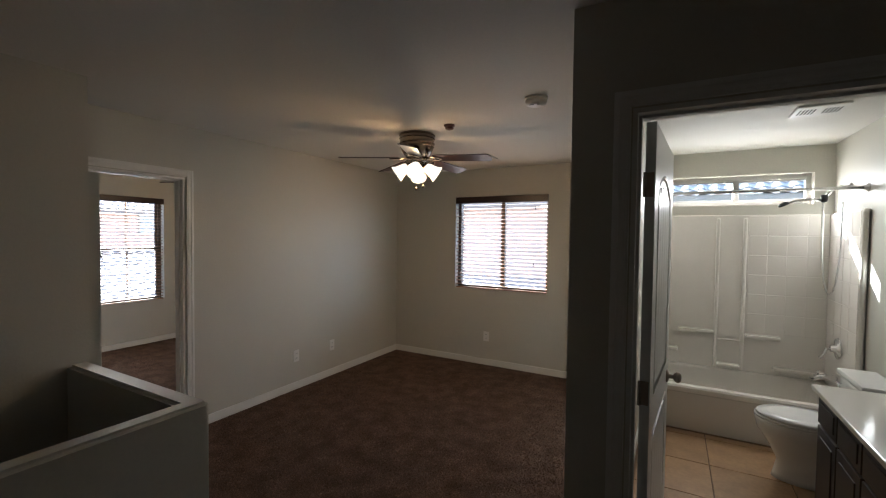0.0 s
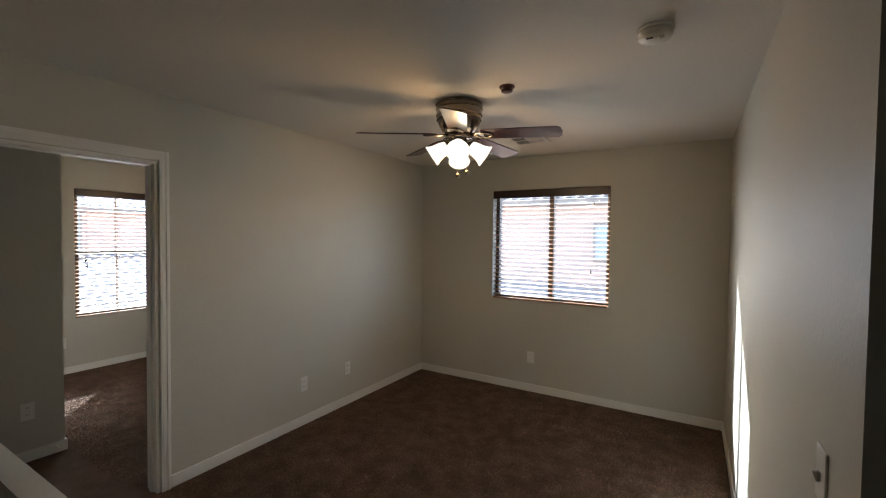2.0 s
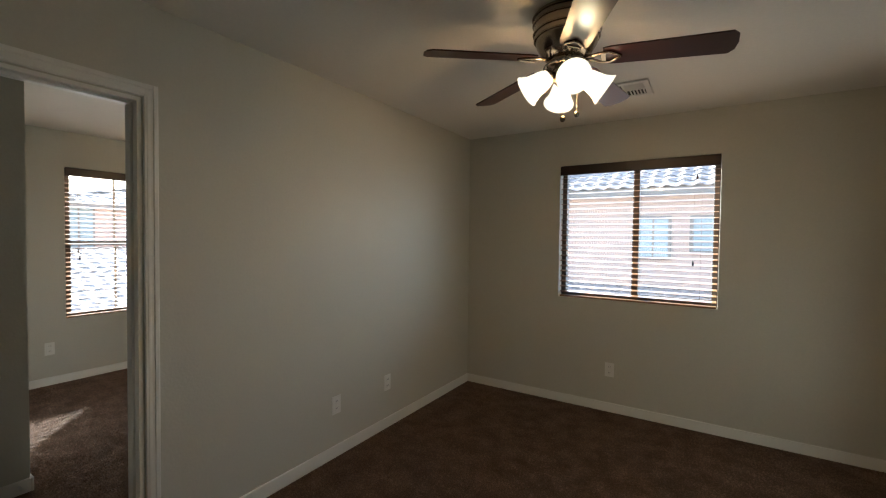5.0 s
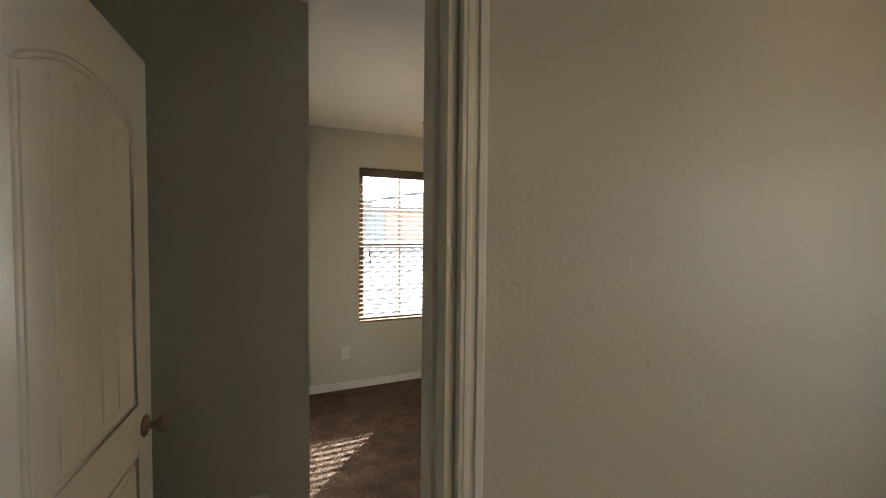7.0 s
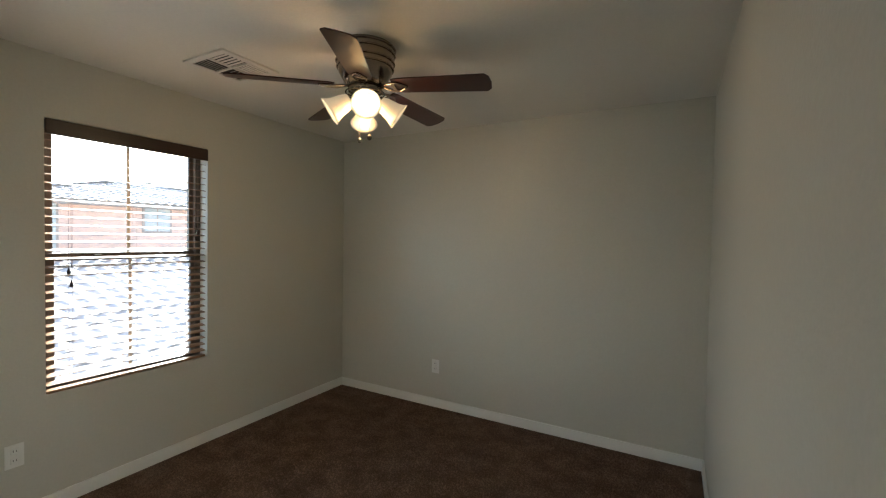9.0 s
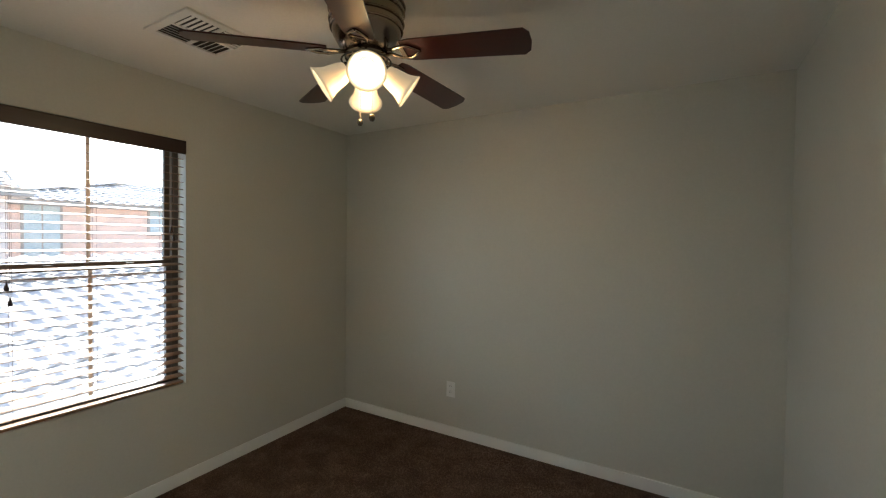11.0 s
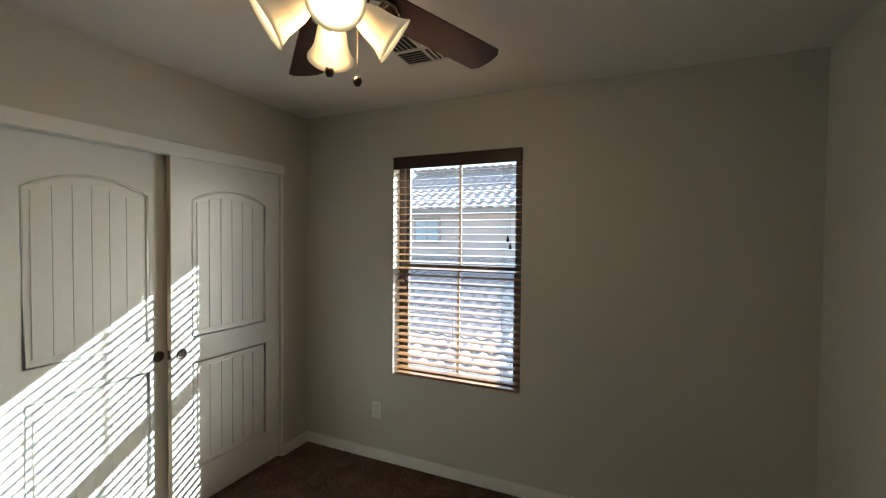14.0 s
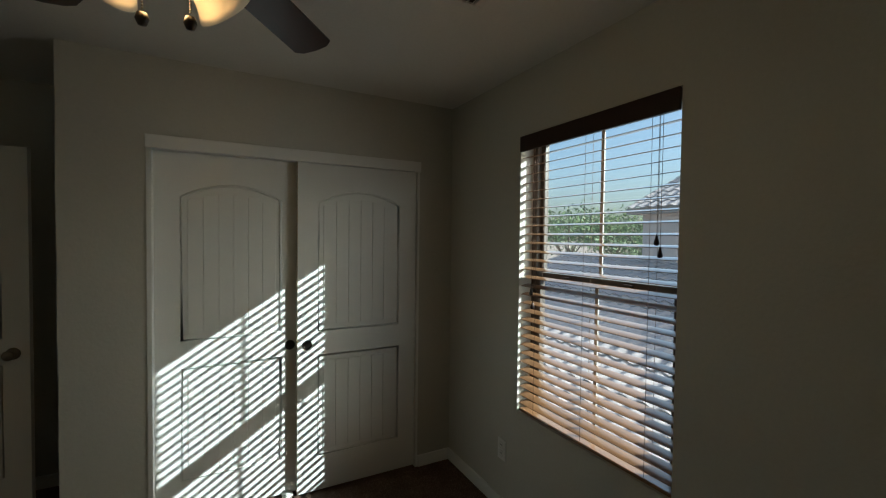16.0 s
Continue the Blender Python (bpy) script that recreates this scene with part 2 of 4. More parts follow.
# ---- the shell ----
H = 2.44
LW = (0.92, 2.117, 0.94, 2.10)      # loft window: x0 x1 z0 z1
BW = (0.612, 1.497, 0.618, 2.10)    # bedroom window: y0 y1 z0 z1
AW = (3.28, 4.462, 1.925, 2.205)    # bathroom window: x0 x1 z0 z1
TH = 0.16
one("wall_west_loft", PAINT, "beige painted wall with a light orange-peel texture", wall_y(-0.115, 0, -1.05, 2.9, 0, H, [(-0.81, -0.042, 0, 2.035)]))
one("wall_north_loft", PAINT, "beige painted wall with a window", wall_x(0, 3.11, 2.857, 2.857 + TH, 0, H, [LW]))
one("wall_east_loft", PAINT, "beige painted wall catching slanting sunlight", [(3.05, -0.25, 0, 3.17, 2.857, H)])
one("wall_bathroom_hall", PAINT, "beige painted wall round the bathroom doorway", wall_x(3.05, 5.2, -0.37, -0.25, 0, H, [(3.257, 4.072, 0, 2.05)]))
one("wall_north_bedroom", PAINT, "beige painted blank bedroom wall", [(-3.24, 2.9, 0, 0, 2.857 + TH, H)])
one("wall_west_bedroom", PAINT, "beige painted bedroom wall with a tall window", wall_y(-3.24 - TH, -3.24, -1.05, 2.857 + TH, 0, H, [BW]))
one("wall_closet_front", PAINT, "beige painted wall round the closet doors", wall_x(-3.24, -1.15, -0.24, -0.14, 0, H, [(-2.99, -1.50, 0, 2.05)]))
one("wall_closet_side", PAINT, "beige painted side wall of the closet", [(-1.25, -0.95, 0, -1.15, -0.24, H)])
one("wall_south_bedroom", PAINT, "beige painted wall behind the bedroom door", [(-3.24, -1.05, 0, -0.115, -0.95, H)])
one("wall_stair", PAINT, "beige painted stairwell wall", [(0.465, -4.1, -2.6, 0.585, -0.89, H), (0, -1.05, 0, 0.465, -0.89, H)])
one("wall_east_bathroom", PAINT, "beige painted bathroom wall", [(4.6, -0.25, 0, 4.72, 2.857, H)])
one("wall_north_bathroom", PAINT, "beige painted bathroom wall with a high window", wall_x(3.11, 4.72, 2.857, 2.857 + TH, 0, H, [AW]))
one("wall_east_hall", PAINT, "beige painted hall wall", [(5.1, -4.1, 0, 5.2, -0.37, H)])
one("wall_south_hall", PAINT, "beige painted hall wall", [(0.48, -4.2, -2.6, 5.2, -4.1, H)])
bm = B()
outline = ((0.585, -0.90), (1.685, -0.90), (1.685, -4.1), (1.595, -4.1), (1.595, -0.995), (0.585, -0.995))
low = [bm.verts.new((x, y, -2.6)) for x, y in outline]
top = [bm.verts.new((x, y, 0.892)) for x, y in outline]
bm.faces.new(top)
for k in range(6):
    bm.faces.new((low[k], low[(k + 1) % 6], top[(k + 1) % 6], top[k]))
bmesh.ops.recalc_face_normals(bm, faces=bm.faces)
bm.edges.ensure_lookup_table()
bmesh.ops.bevel(bm, geom=[e for e in bm.edges if all(v in top for v in e.verts) or set(e.verts) == {low[1], top[1]}], offset=0.016, segments=3, affect="EDGES")
tagged(part("half_wall", bm, PAINT), "beige painted half wall with rounded top round the stairwell", "half wall", kind="structure")
one("floor_stairwell", CARPET, "dark brown carpet at the bottom of the stairwell", [(0.48, -4.1, -2.7, 1.685, -0.90, -2.6)])
one("floor", CARPET, "dark brown cut-pile carpet over loft, hall and bedroom", [(-3.4, -1.05, -0.2, 0, 3.017, 0), (0, -0.90, -0.2, 3.11, 3.017, 0), (1.685, -4.1, -0.2, 5.2, -0.90, 0), (3.11, -0.90, -0.2, 5.2, -0.31, 0)])
bath_floor = one("floor_bathroom", GROUT, "brown grout bed under the bathroom tiles", [(3.11, -0.31, -0.2, 4.72, 3.017, -0.008)])
one("ceiling", CEIL, "off-white textured ceiling", [(-3.4, -4.2, H, 5.2, 3.017, H + 0.12)])

# baseboards
BBH, BBT = 0.078, 0.013


def board(x0, y0, x1, y1):
    return (min(x0, x1), min(y0, y1), 0, max(x0, x1), max(y0, y1), BBH)


for run in [board(0, 0.02, BBT, 2.857), board(BBT, 2.857 - BBT, 3.05, 2.857), board(3.05 - BBT, -0.37, 3.05, 2.857 - BBT),
            board(3.05 - BBT, -0.37 - BBT, 3.19, -0.37), board(-3.24, -0.127, -3.24 + BBT, 2.9), board(-3.24 + BBT, 2.9 - BBT, -0.115, 2.9),
            board(-0.115 - BBT, 0.022, -0.115, 2.9 - BBT), board(-3.24, -0.14, -2.995, -0.14 + BBT), board(-1.495, -0.14, -1.15 + BBT, -0.14 + BBT),
            board(-1.15, -0.95, -1.15 + BBT, -0.14), board(-1.15 + BBT, -0.95, -0.15, -0.95 + BBT), board(1.685, -4.1, 1.685 + BBT, -0.90), board(0.6, -0.90, 1.685 + BBT, -0.90 + BBT),
            board(4.13, -0.37 - BBT, 5.1, -0.37), board(3.17, 0.6, 3.17 + BBT, 2.04)]:
    ob = one("baseboard", WHITE, "white painted baseboard", [run], 0.004)


def casing(name, m, w, h, deep=0.12):
    """Door trim and jamb in the plane y = 0, opening from x = 0 to w; the room in front is at -y."""
    t = thing(name, m, "white painted door casing and jamb", "door frame", kind="structure")
    for n2, y0, y1 in (("casing", -0.017, 0.0), ("rear_casing", deep, deep + 0.017)):
        f = -1 if y0 < 0 else 1
        for k, (a, b, c, d) in enumerate(((-0.06, 0, -0.005, h + 0.06), (w + 0.005, 0, w + 0.06, h + 0.06), (-0.005, h + 0.005, w + 0.005, h + 0.06))):
            bm = B()
            box(bm, a, y0, b, c, y1, d, 0.003)
            edge = y0 - 0.005 if f < 0 else y1 + 0.005
            lo, hi = (edge, y0 + 0.002) if f < 0 else (y1 - 0.002, edge)
            if k == 0:
                box(bm, a + 0.004, lo, b, a + 0.022, hi, d - 0.004, 0.003)
                box(bm, a + 0.034, lo + (0.003 if f < 0 else 0), b, a + 0.046, hi - (0.003 if f > 0 else 0), h + 0.02, 0.002)
            elif k == 1:
                box(bm, c - 0.022, lo, b, c - 0.004, hi, d - 0.004, 0.003)
                box(bm, c - 0.046, lo + (0.003 if f < 0 else 0), b, c - 0.034, hi - (0.003 if f > 0 else 0), h + 0.02, 0.002)
            else:
                box(bm, a - 0.03, lo, d - 0.022, c + 0.03, hi, d - 0.004, 0.003)
                box(bm, a - 0.012, lo + (0.003 if f < 0 else 0), b + 0.009, c + 0.012, hi - (0.003 if f > 0 else 0), b + 0.021, 0.002)
            part(n2, bm, WHITE, t)
    for a, b, c, d in ((-0.001, 0, 0.016, h), (w - 0.016, 0, w + 0.001, h), (0.016, h - 0.016, w - 0.016, h + 0.001)):
        part("jamb", box(B(), a, 0.001, b, c, deep - 0.001, d), WHITE, t)
    for a, b, c, d in ((0.016, 0, 0.027, h - 0.016), (w - 0.027, 0, w - 0.016, h - 0.016), (0.027, h - 0.027, w - 0.027, h - 0.016)):
        part("stop", box(B(), a, deep * 0.34, b, c, deep * 0.34 + 0.038, d, 0.002), WHITE, t)
    return t


def arch_rows(x0, x1, z, rise, n=14):
    return [(x0 + (x1 - x0) * k / n, z + rise * (1 - (2 * k / n - 1) ** 2)) for k in range(n + 1)]


def leaf(root, w, h, t=0.035, planks=5, x0=0.0, y0=0.0):
    """A moulded two-panel door with an arched top panel of planks: body, panels and planks under root. It stands from x0 to x0 + w."""
    bm = B()
    s = 0.115
    zt, zl0, zl1, zb = h - 0.20, 0.98, 0.84, 0.22
    d = 0.006
    box(bm, x0, y0 + d, 0.012, x0 + w, y0 + t - d, h)
    for ya, yb in ((y0, y0 + d), (y0 + t - d, y0 + t)):
        for a in ((x0, 0.012, x0 + s, h), (x0 + w - s, 0.012, x0 + w, h), (x0 + s, 0.012, x0 + w - s, zb), (x0 + s, zl1, x0 + w - s, zl0)):
            box(bm, a[0], ya, a[1], a[2], yb, a[3])
        pts = arch_rows(x0 + s, x0 + w - s, zt - 0.03, 0.075)
        for (xa, za), (xb, zb2) in zip(pts, pts[1:]):
            v = [bm.verts.new(c) for c in ((xa, ya, za), (xb, ya, zb2), (xb, ya, h), (xa, ya, h), (xa, yb, za), (xb, yb, zb2), (xb, yb, h), (xa, yb, h))]
            for f in ((0, 1, 2, 3), (7, 6, 5, 4), (0, 4, 5, 1), (3, 2, 6, 7)):
                bm.faces.new([v[i] for i in f])
    part("slab", bm, DOORW, root)
    for f, ya in ((-1, y0 + d), (1, y0 + t - d)):
        pts = arch_rows(x0 + s + 0.007, x0 + w - s - 0.007, zt - 0.037, 0.073)
        loop = [(x0 + s + 0.007, ya, zl0 + 0.007)] + [(x, ya, z) for x, z in pts] + [(x0 + w - s - 0.007, ya, zl0 + 0.007), (x0 + s + 0.007, ya, zl0 + 0.007)]
        part("moulding", tube(B(), loop, 0.0085, 6), DOORW, root)
        xa, xb = x0 + s + 0.007, x0 + w - s - 0.007
        part("moulding", tube(B(), [(xa, ya, zb + 0.007), (xa, ya, zl1 - 0.007), (xb, ya, zl1 - 0.007), (xb, ya, zb + 0.007), (xa, ya, zb + 0.007)], 0.0085, 6), DOORW, root)
        pa, pb = xa + 0.026, xb - 0.026
        pw = (pb - pa) / planks
        for k in range(planks):
            xl, xr = pa + k * pw + 0.0015, pa + (k + 1) * pw - 0.0015
            za = zt - 0.043 + 0.073 * (1 - (2 * (xl + xr - 2 * xa) / 2 / (xb - xa) - 1) ** 2) - 0.036
            lo, hi = sorted((ya - 0.002 * f, ya + 0.0045 * f))
            part("plank", box(B(), xl, lo, zl0 + 0.04, xr, hi, za, 0.0025), DOORW, root)
            part("plank", box(B(), xl, lo, zb + 0.04, xr, hi, zl1 - 0.04, 0.0025), DOORW, root)


def knob(root, x, z, y, f, t=0.035):
    """A round knob with its rose, on the face at y, towards f."""
    m = Matrix.Translation((x, y, z)) @ pose(0, 0, 0, -90 * f)
    k = part("knob", lathe(B(), [(0.0, 0.0), (0.031, 0.0), (0.033, 0.004), (0.028, 0.009), (0.011, 0.012), (0.010, 0.03), (0.020, 0.036), (0.027, 0.046), (0.027, 0.056), (0.018, 0.066), (0.0, 0.068)], 24, m, False), HINGE, root, "satin nickel knob")
    return k


def swing_door(name, m, w, h, label):
    t = thing(name, m, label, "door")
    leaf(t, w, h)
    knob(t, w - 0.07, 0.90, 0.0, -1)
    knob(t, w - 0.07, 0.90, 0.035, 1)
    for z in (0.22, 1.02, 1.80):
        bm = B()
        box(bm, -0.004, 0.004, z - 0.045, -0.001, 0.034, z + 0.045)
        lathe(bm, [(0.006, z - 0.046), (0.006, z + 0.046)], 10, Matrix.Translation((-0.008, 0.035, 0)))
        box(bm, -0.018, 0.033, z - 0.045, -0.006, 0.036, z + 0.045)
        part("hinge", bm, HINGE, t, "dull nickel hinge")
    return t


# bedroom doorway: trim on the loft side, leaf swung into the bedroom
casing("door_frame_bedroom", Matrix.Translation((0, -0.81, 0)) @ pose(0, 0, 0, 0, 0, 90), 0.768, 2.035, 0.115)
swing_door("bedroom_door", Matrix.Translation((-0.122, -0.752, 0)) @ pose(0, 0, 0, 0, 0, 173.5), 0.785, 2.015, "open white two-panel plank door with arched top")
casing("door_frame_bathroom", Matrix.Translation((3.257, -0.37, 0)), 0.815, 2.05)
swing_door("bathroom_door", Matrix.Translation((3.327, -0.24, 0)) @ pose(0, 0, 0, 0, 0, 86), 0.76, 2.03, "open white two-panel plank door into the bathroom")

# closet: two sliding leaves under a fascia
ct = thing("closet_frame", Matrix.Translation((0, -0.14, 0)), "white painted closet fascia and side trim", "closet frame", kind="structure")
part("fascia", box(B(), -2.998, -0.05, 1.985, -1.49, 0.016, 2.052, 0.004), WHITE, ct)
part("side_trim", box(B(), -1.515, -0.1, 0, -1.492, 0.006, 1.985, 0.003), WHITE, ct)
part("side_trim", box(B(), -2.995, -0.1, 0, -2.978, 0.004, 1.985, 0.003), WHITE, ct)
part("floor_guide", box(B(), -2.20, -0.085, 0, -2.14, -0.02, 0.018, 0.004), PLASTIC, ct)
for x0, y0, pull in ((-2.255, -0.245, -0.05), (-2.975, -0.19, 0.655)):
    c = thing("closet_door", Matrix.Translation((x0, y0, 0)), "white sliding closet door with arched plank panels, striped by sunlight", "closet door", "closet doors")
    leaf(c, 0.74 if y0 < -0.2 else 0.755, 1.99, planks=6)
    if y0 > -0.2:
        part("edge_strip", box(B(), 0.755, 0.001, 0.013, 0.7575, 0.034, 1.989), BAREWOOD, c, "bare wood door edge")
        part("edge_latch", box(B(), 0.7575, 0.008, 0.885, 0.7605, 0.028, 0.935, 0.001), DARKMETAL, c, "dark metal edge pull")
    px = 0.07 if y0 < -0.2 else 0.70
    part("finger_pull", lathe(B(), [(0.0, 0.0008), (0.020, 0.0008), (0.022, 0.001), (0.026, 0.004), (0.029, 0.001), (0.029, -0.006)], 24, Matrix.Translation((px, 0.0355, 0.905)) @ pose(0, 0, 0, -90), False), DARKMETAL, c, "round dark metal finger pull")


# ---- windows and blinds ----
def window(name, m, w, z0, z1, kind_of, frame_mat, glass):
    """A window in the plane y = 0 of the inner wall face, x from 0 to w; outdoors is at +y."""
    t = thing(name, m, {"hung": "bronze single-hung window with a thin grid bar", "slide": "bronze sliding window with two panes", "high": "low wide grey sliding bathroom window"}[kind_of], "window", kind="structure")
    f, y0, y1 = 0.04, 0.085, 0.15
    for a, b, c, d in ((0.001, z0, f, z1), (w - f, z0, w - 0.001, z1), (f, z0, w - f, z0 + f), (f, z1 - f, w - f, z1)):
        part("frame", box(B(), a, y0, b, c, y1, d, 0.003), frame_mat, t)
    if kind_of == "hung":
        zm = 1.355
        part("meeting_rail", box(B(), f, y0 + 0.005, zm - 0.022, w - f, y1 - 0.01, zm + 0.022, 0.003), frame_mat, t)
        for lo, hi, yy in ((z0 + f, zm - 0.022, 0.105), (zm + 0.022, z1 - f, 0.125)):
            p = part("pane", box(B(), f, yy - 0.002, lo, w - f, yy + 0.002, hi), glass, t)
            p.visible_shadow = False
            part("grid_bar", box(B(), w / 2 - 0.009, yy - 0.008, lo, w / 2 + 0.009, yy - 0.003, hi), MUNTIN, t)
            for a, c in ((f, f + 0.028), (w - f - 0.028, w - f)):
                part("sash_stile", box(B(), a, yy - 0.014, lo, c, yy + 0.012, hi, 0.002), frame_mat, t)
        for x in (w * 0.3, w * 0.7):
            part("sash_lock", box(B(), x - 0.02, y0 - 0.012, zm - 0.008, x + 0.02, y0 + 0.006, zm + 0.012, 0.003), frame_mat, t)
    else:
        xm = w * 0.512 if kind_of == "slide" else w * 0.525
        part("mullion", box(B(), xm - 0.024, y0 + 0.004, z0 + f, xm + 0.024, y1 - 0.01, z1 - f, 0.003), frame_mat, t)
        for a, c, yy in ((f, xm - 0.024, 0.105), (xm + 0.024, w - f, 0.125)):
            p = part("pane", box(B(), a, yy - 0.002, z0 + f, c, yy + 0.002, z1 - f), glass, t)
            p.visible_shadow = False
            s = 0.016
            for q in ((a, z0 + f, c, z0 + f + s), (a, z1 - f - s, c, z1 - f)):
                part("sash_rail", box(B(), q[0], yy - 0.012, q[1], q[2], yy + 0.012, q[3], 0.002), frame_mat, t)
    return t


def blind(name, m, w, z0, z1, cords, hung):
    """A wooden venetian blind, x from 0 to w, in the recess before a window; outdoors is at +y."""
    t = thing(name, m, "lowered dark brown wooden venetian blind with open slats", "window blind")
    part("valance", box(B(), 0.003, -0.012, z1 - 0.085, w - 0.003, 0.004, z1 - 0.004, 0.004), VALANCE, t, "dark brown wooden valance")
    part("headrail", box(B(), 0.01, 0.008, z1 - 0.05, w - 0.01, 0.06, z1 - 0.006, 0.002), VALANCE, t)
    part("bottom_rail", box(B(), 0.008, 0.010, z0 + 0.002, w - 0.008, 0.058, z0 + 0.018, 0.004), SLAT, t)
    bm = B()
    n = 6
    ring = []
    for k in range(n + 1):
        u = -0.025 + 0.05 * k / n
        ring.append((u, 0.0018 * (1 - (u / 0.025) ** 2)))
    top = [[bm.verts.new((x, u, c + 0.0013)) for u, c in ring] for x in (0.008, w - 0.008)]
    bot = [[bm.verts.new((x, u, c - 0.0013)) for u, c in ring] for x in (0.008, w - 0.008)]
    for k in range(n):
        bm.faces.new((top[0][k], top[1][k], top[1][k + 1], top[0][k + 1]))
        bm.faces.new((bot[0][k], bot[0][k + 1], bot[1][k + 1], bot[1][k]))
    for e in (0, 1):
        bm.faces.new(top[e] + bot[e][::-1])
    for k in (0, n):
        bm.faces.new((top[0][k], top[1][k], bot[1][k], bot[0][k]))
    me = mesh_of("slat", bm, SLAT)
    pitch = 0.0455
    z = z0 + 0.05
    rng = random.Random(len(name) + int(w * 100))
    while z < z1 - 0.06:
        part("slat", me, None, t, at=Matrix.Translation((0, 0.034, z)) @ pose(0, 0, 0, 11 + rng.uniform(-1.2, 1.2), rng.uniform(-0.08, 0.08), 0))
        z += pitch
    for x in cords:
        for y in (0.010, 0.058):
            part("ladder_cord", tube(B(), [(x, y, z0 + 0.02), (x, y, z1 - 0.05)], 0.0009, 5), CORD, t)
    for x, zt in hung:
        part("pull_cord", tube(B(), [(x, 0.003, z1 - 0.08), (x, 0.002, zt)], 0.001, 5), CORD, t)
        part("tassel", lathe(B(), [(0.0, 0.0), (0.009, 0.002), (0.010, 0.012), (0.005, 0.03), (0.002, 0.042), (0.0, 0.043)], 12, Matrix.Translation((x, 0.001, zt - 0.04)), False), VALANCE, t, "dark wooden tassel")
    return t


ml = Matrix.Translation((LW[0], 2.857, 0))
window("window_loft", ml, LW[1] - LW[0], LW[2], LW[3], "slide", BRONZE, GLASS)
blind("loft_blind", ml, LW[1] - LW[0], LW[2], LW[3], (0.12, 0.6, 1.08), ((0.06, 1.17), (1.03, 1.30), (1.045, 1.96)))
mb = Matrix.Translation((-3.24, BW[0], 0)) @ pose(0, 0, 0, 0, 0, 90)
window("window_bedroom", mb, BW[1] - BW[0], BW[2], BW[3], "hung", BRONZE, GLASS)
blind("bedroom_blind", mb, BW[1] - BW[0], BW[2], BW[3], (0.12, 0.44, 0.765), ((0.10, 1.30), (0.112, 1.23), (0.80, 1.575), (0.815, 1.53)))
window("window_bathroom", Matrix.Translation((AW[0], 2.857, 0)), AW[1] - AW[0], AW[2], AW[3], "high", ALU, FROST)


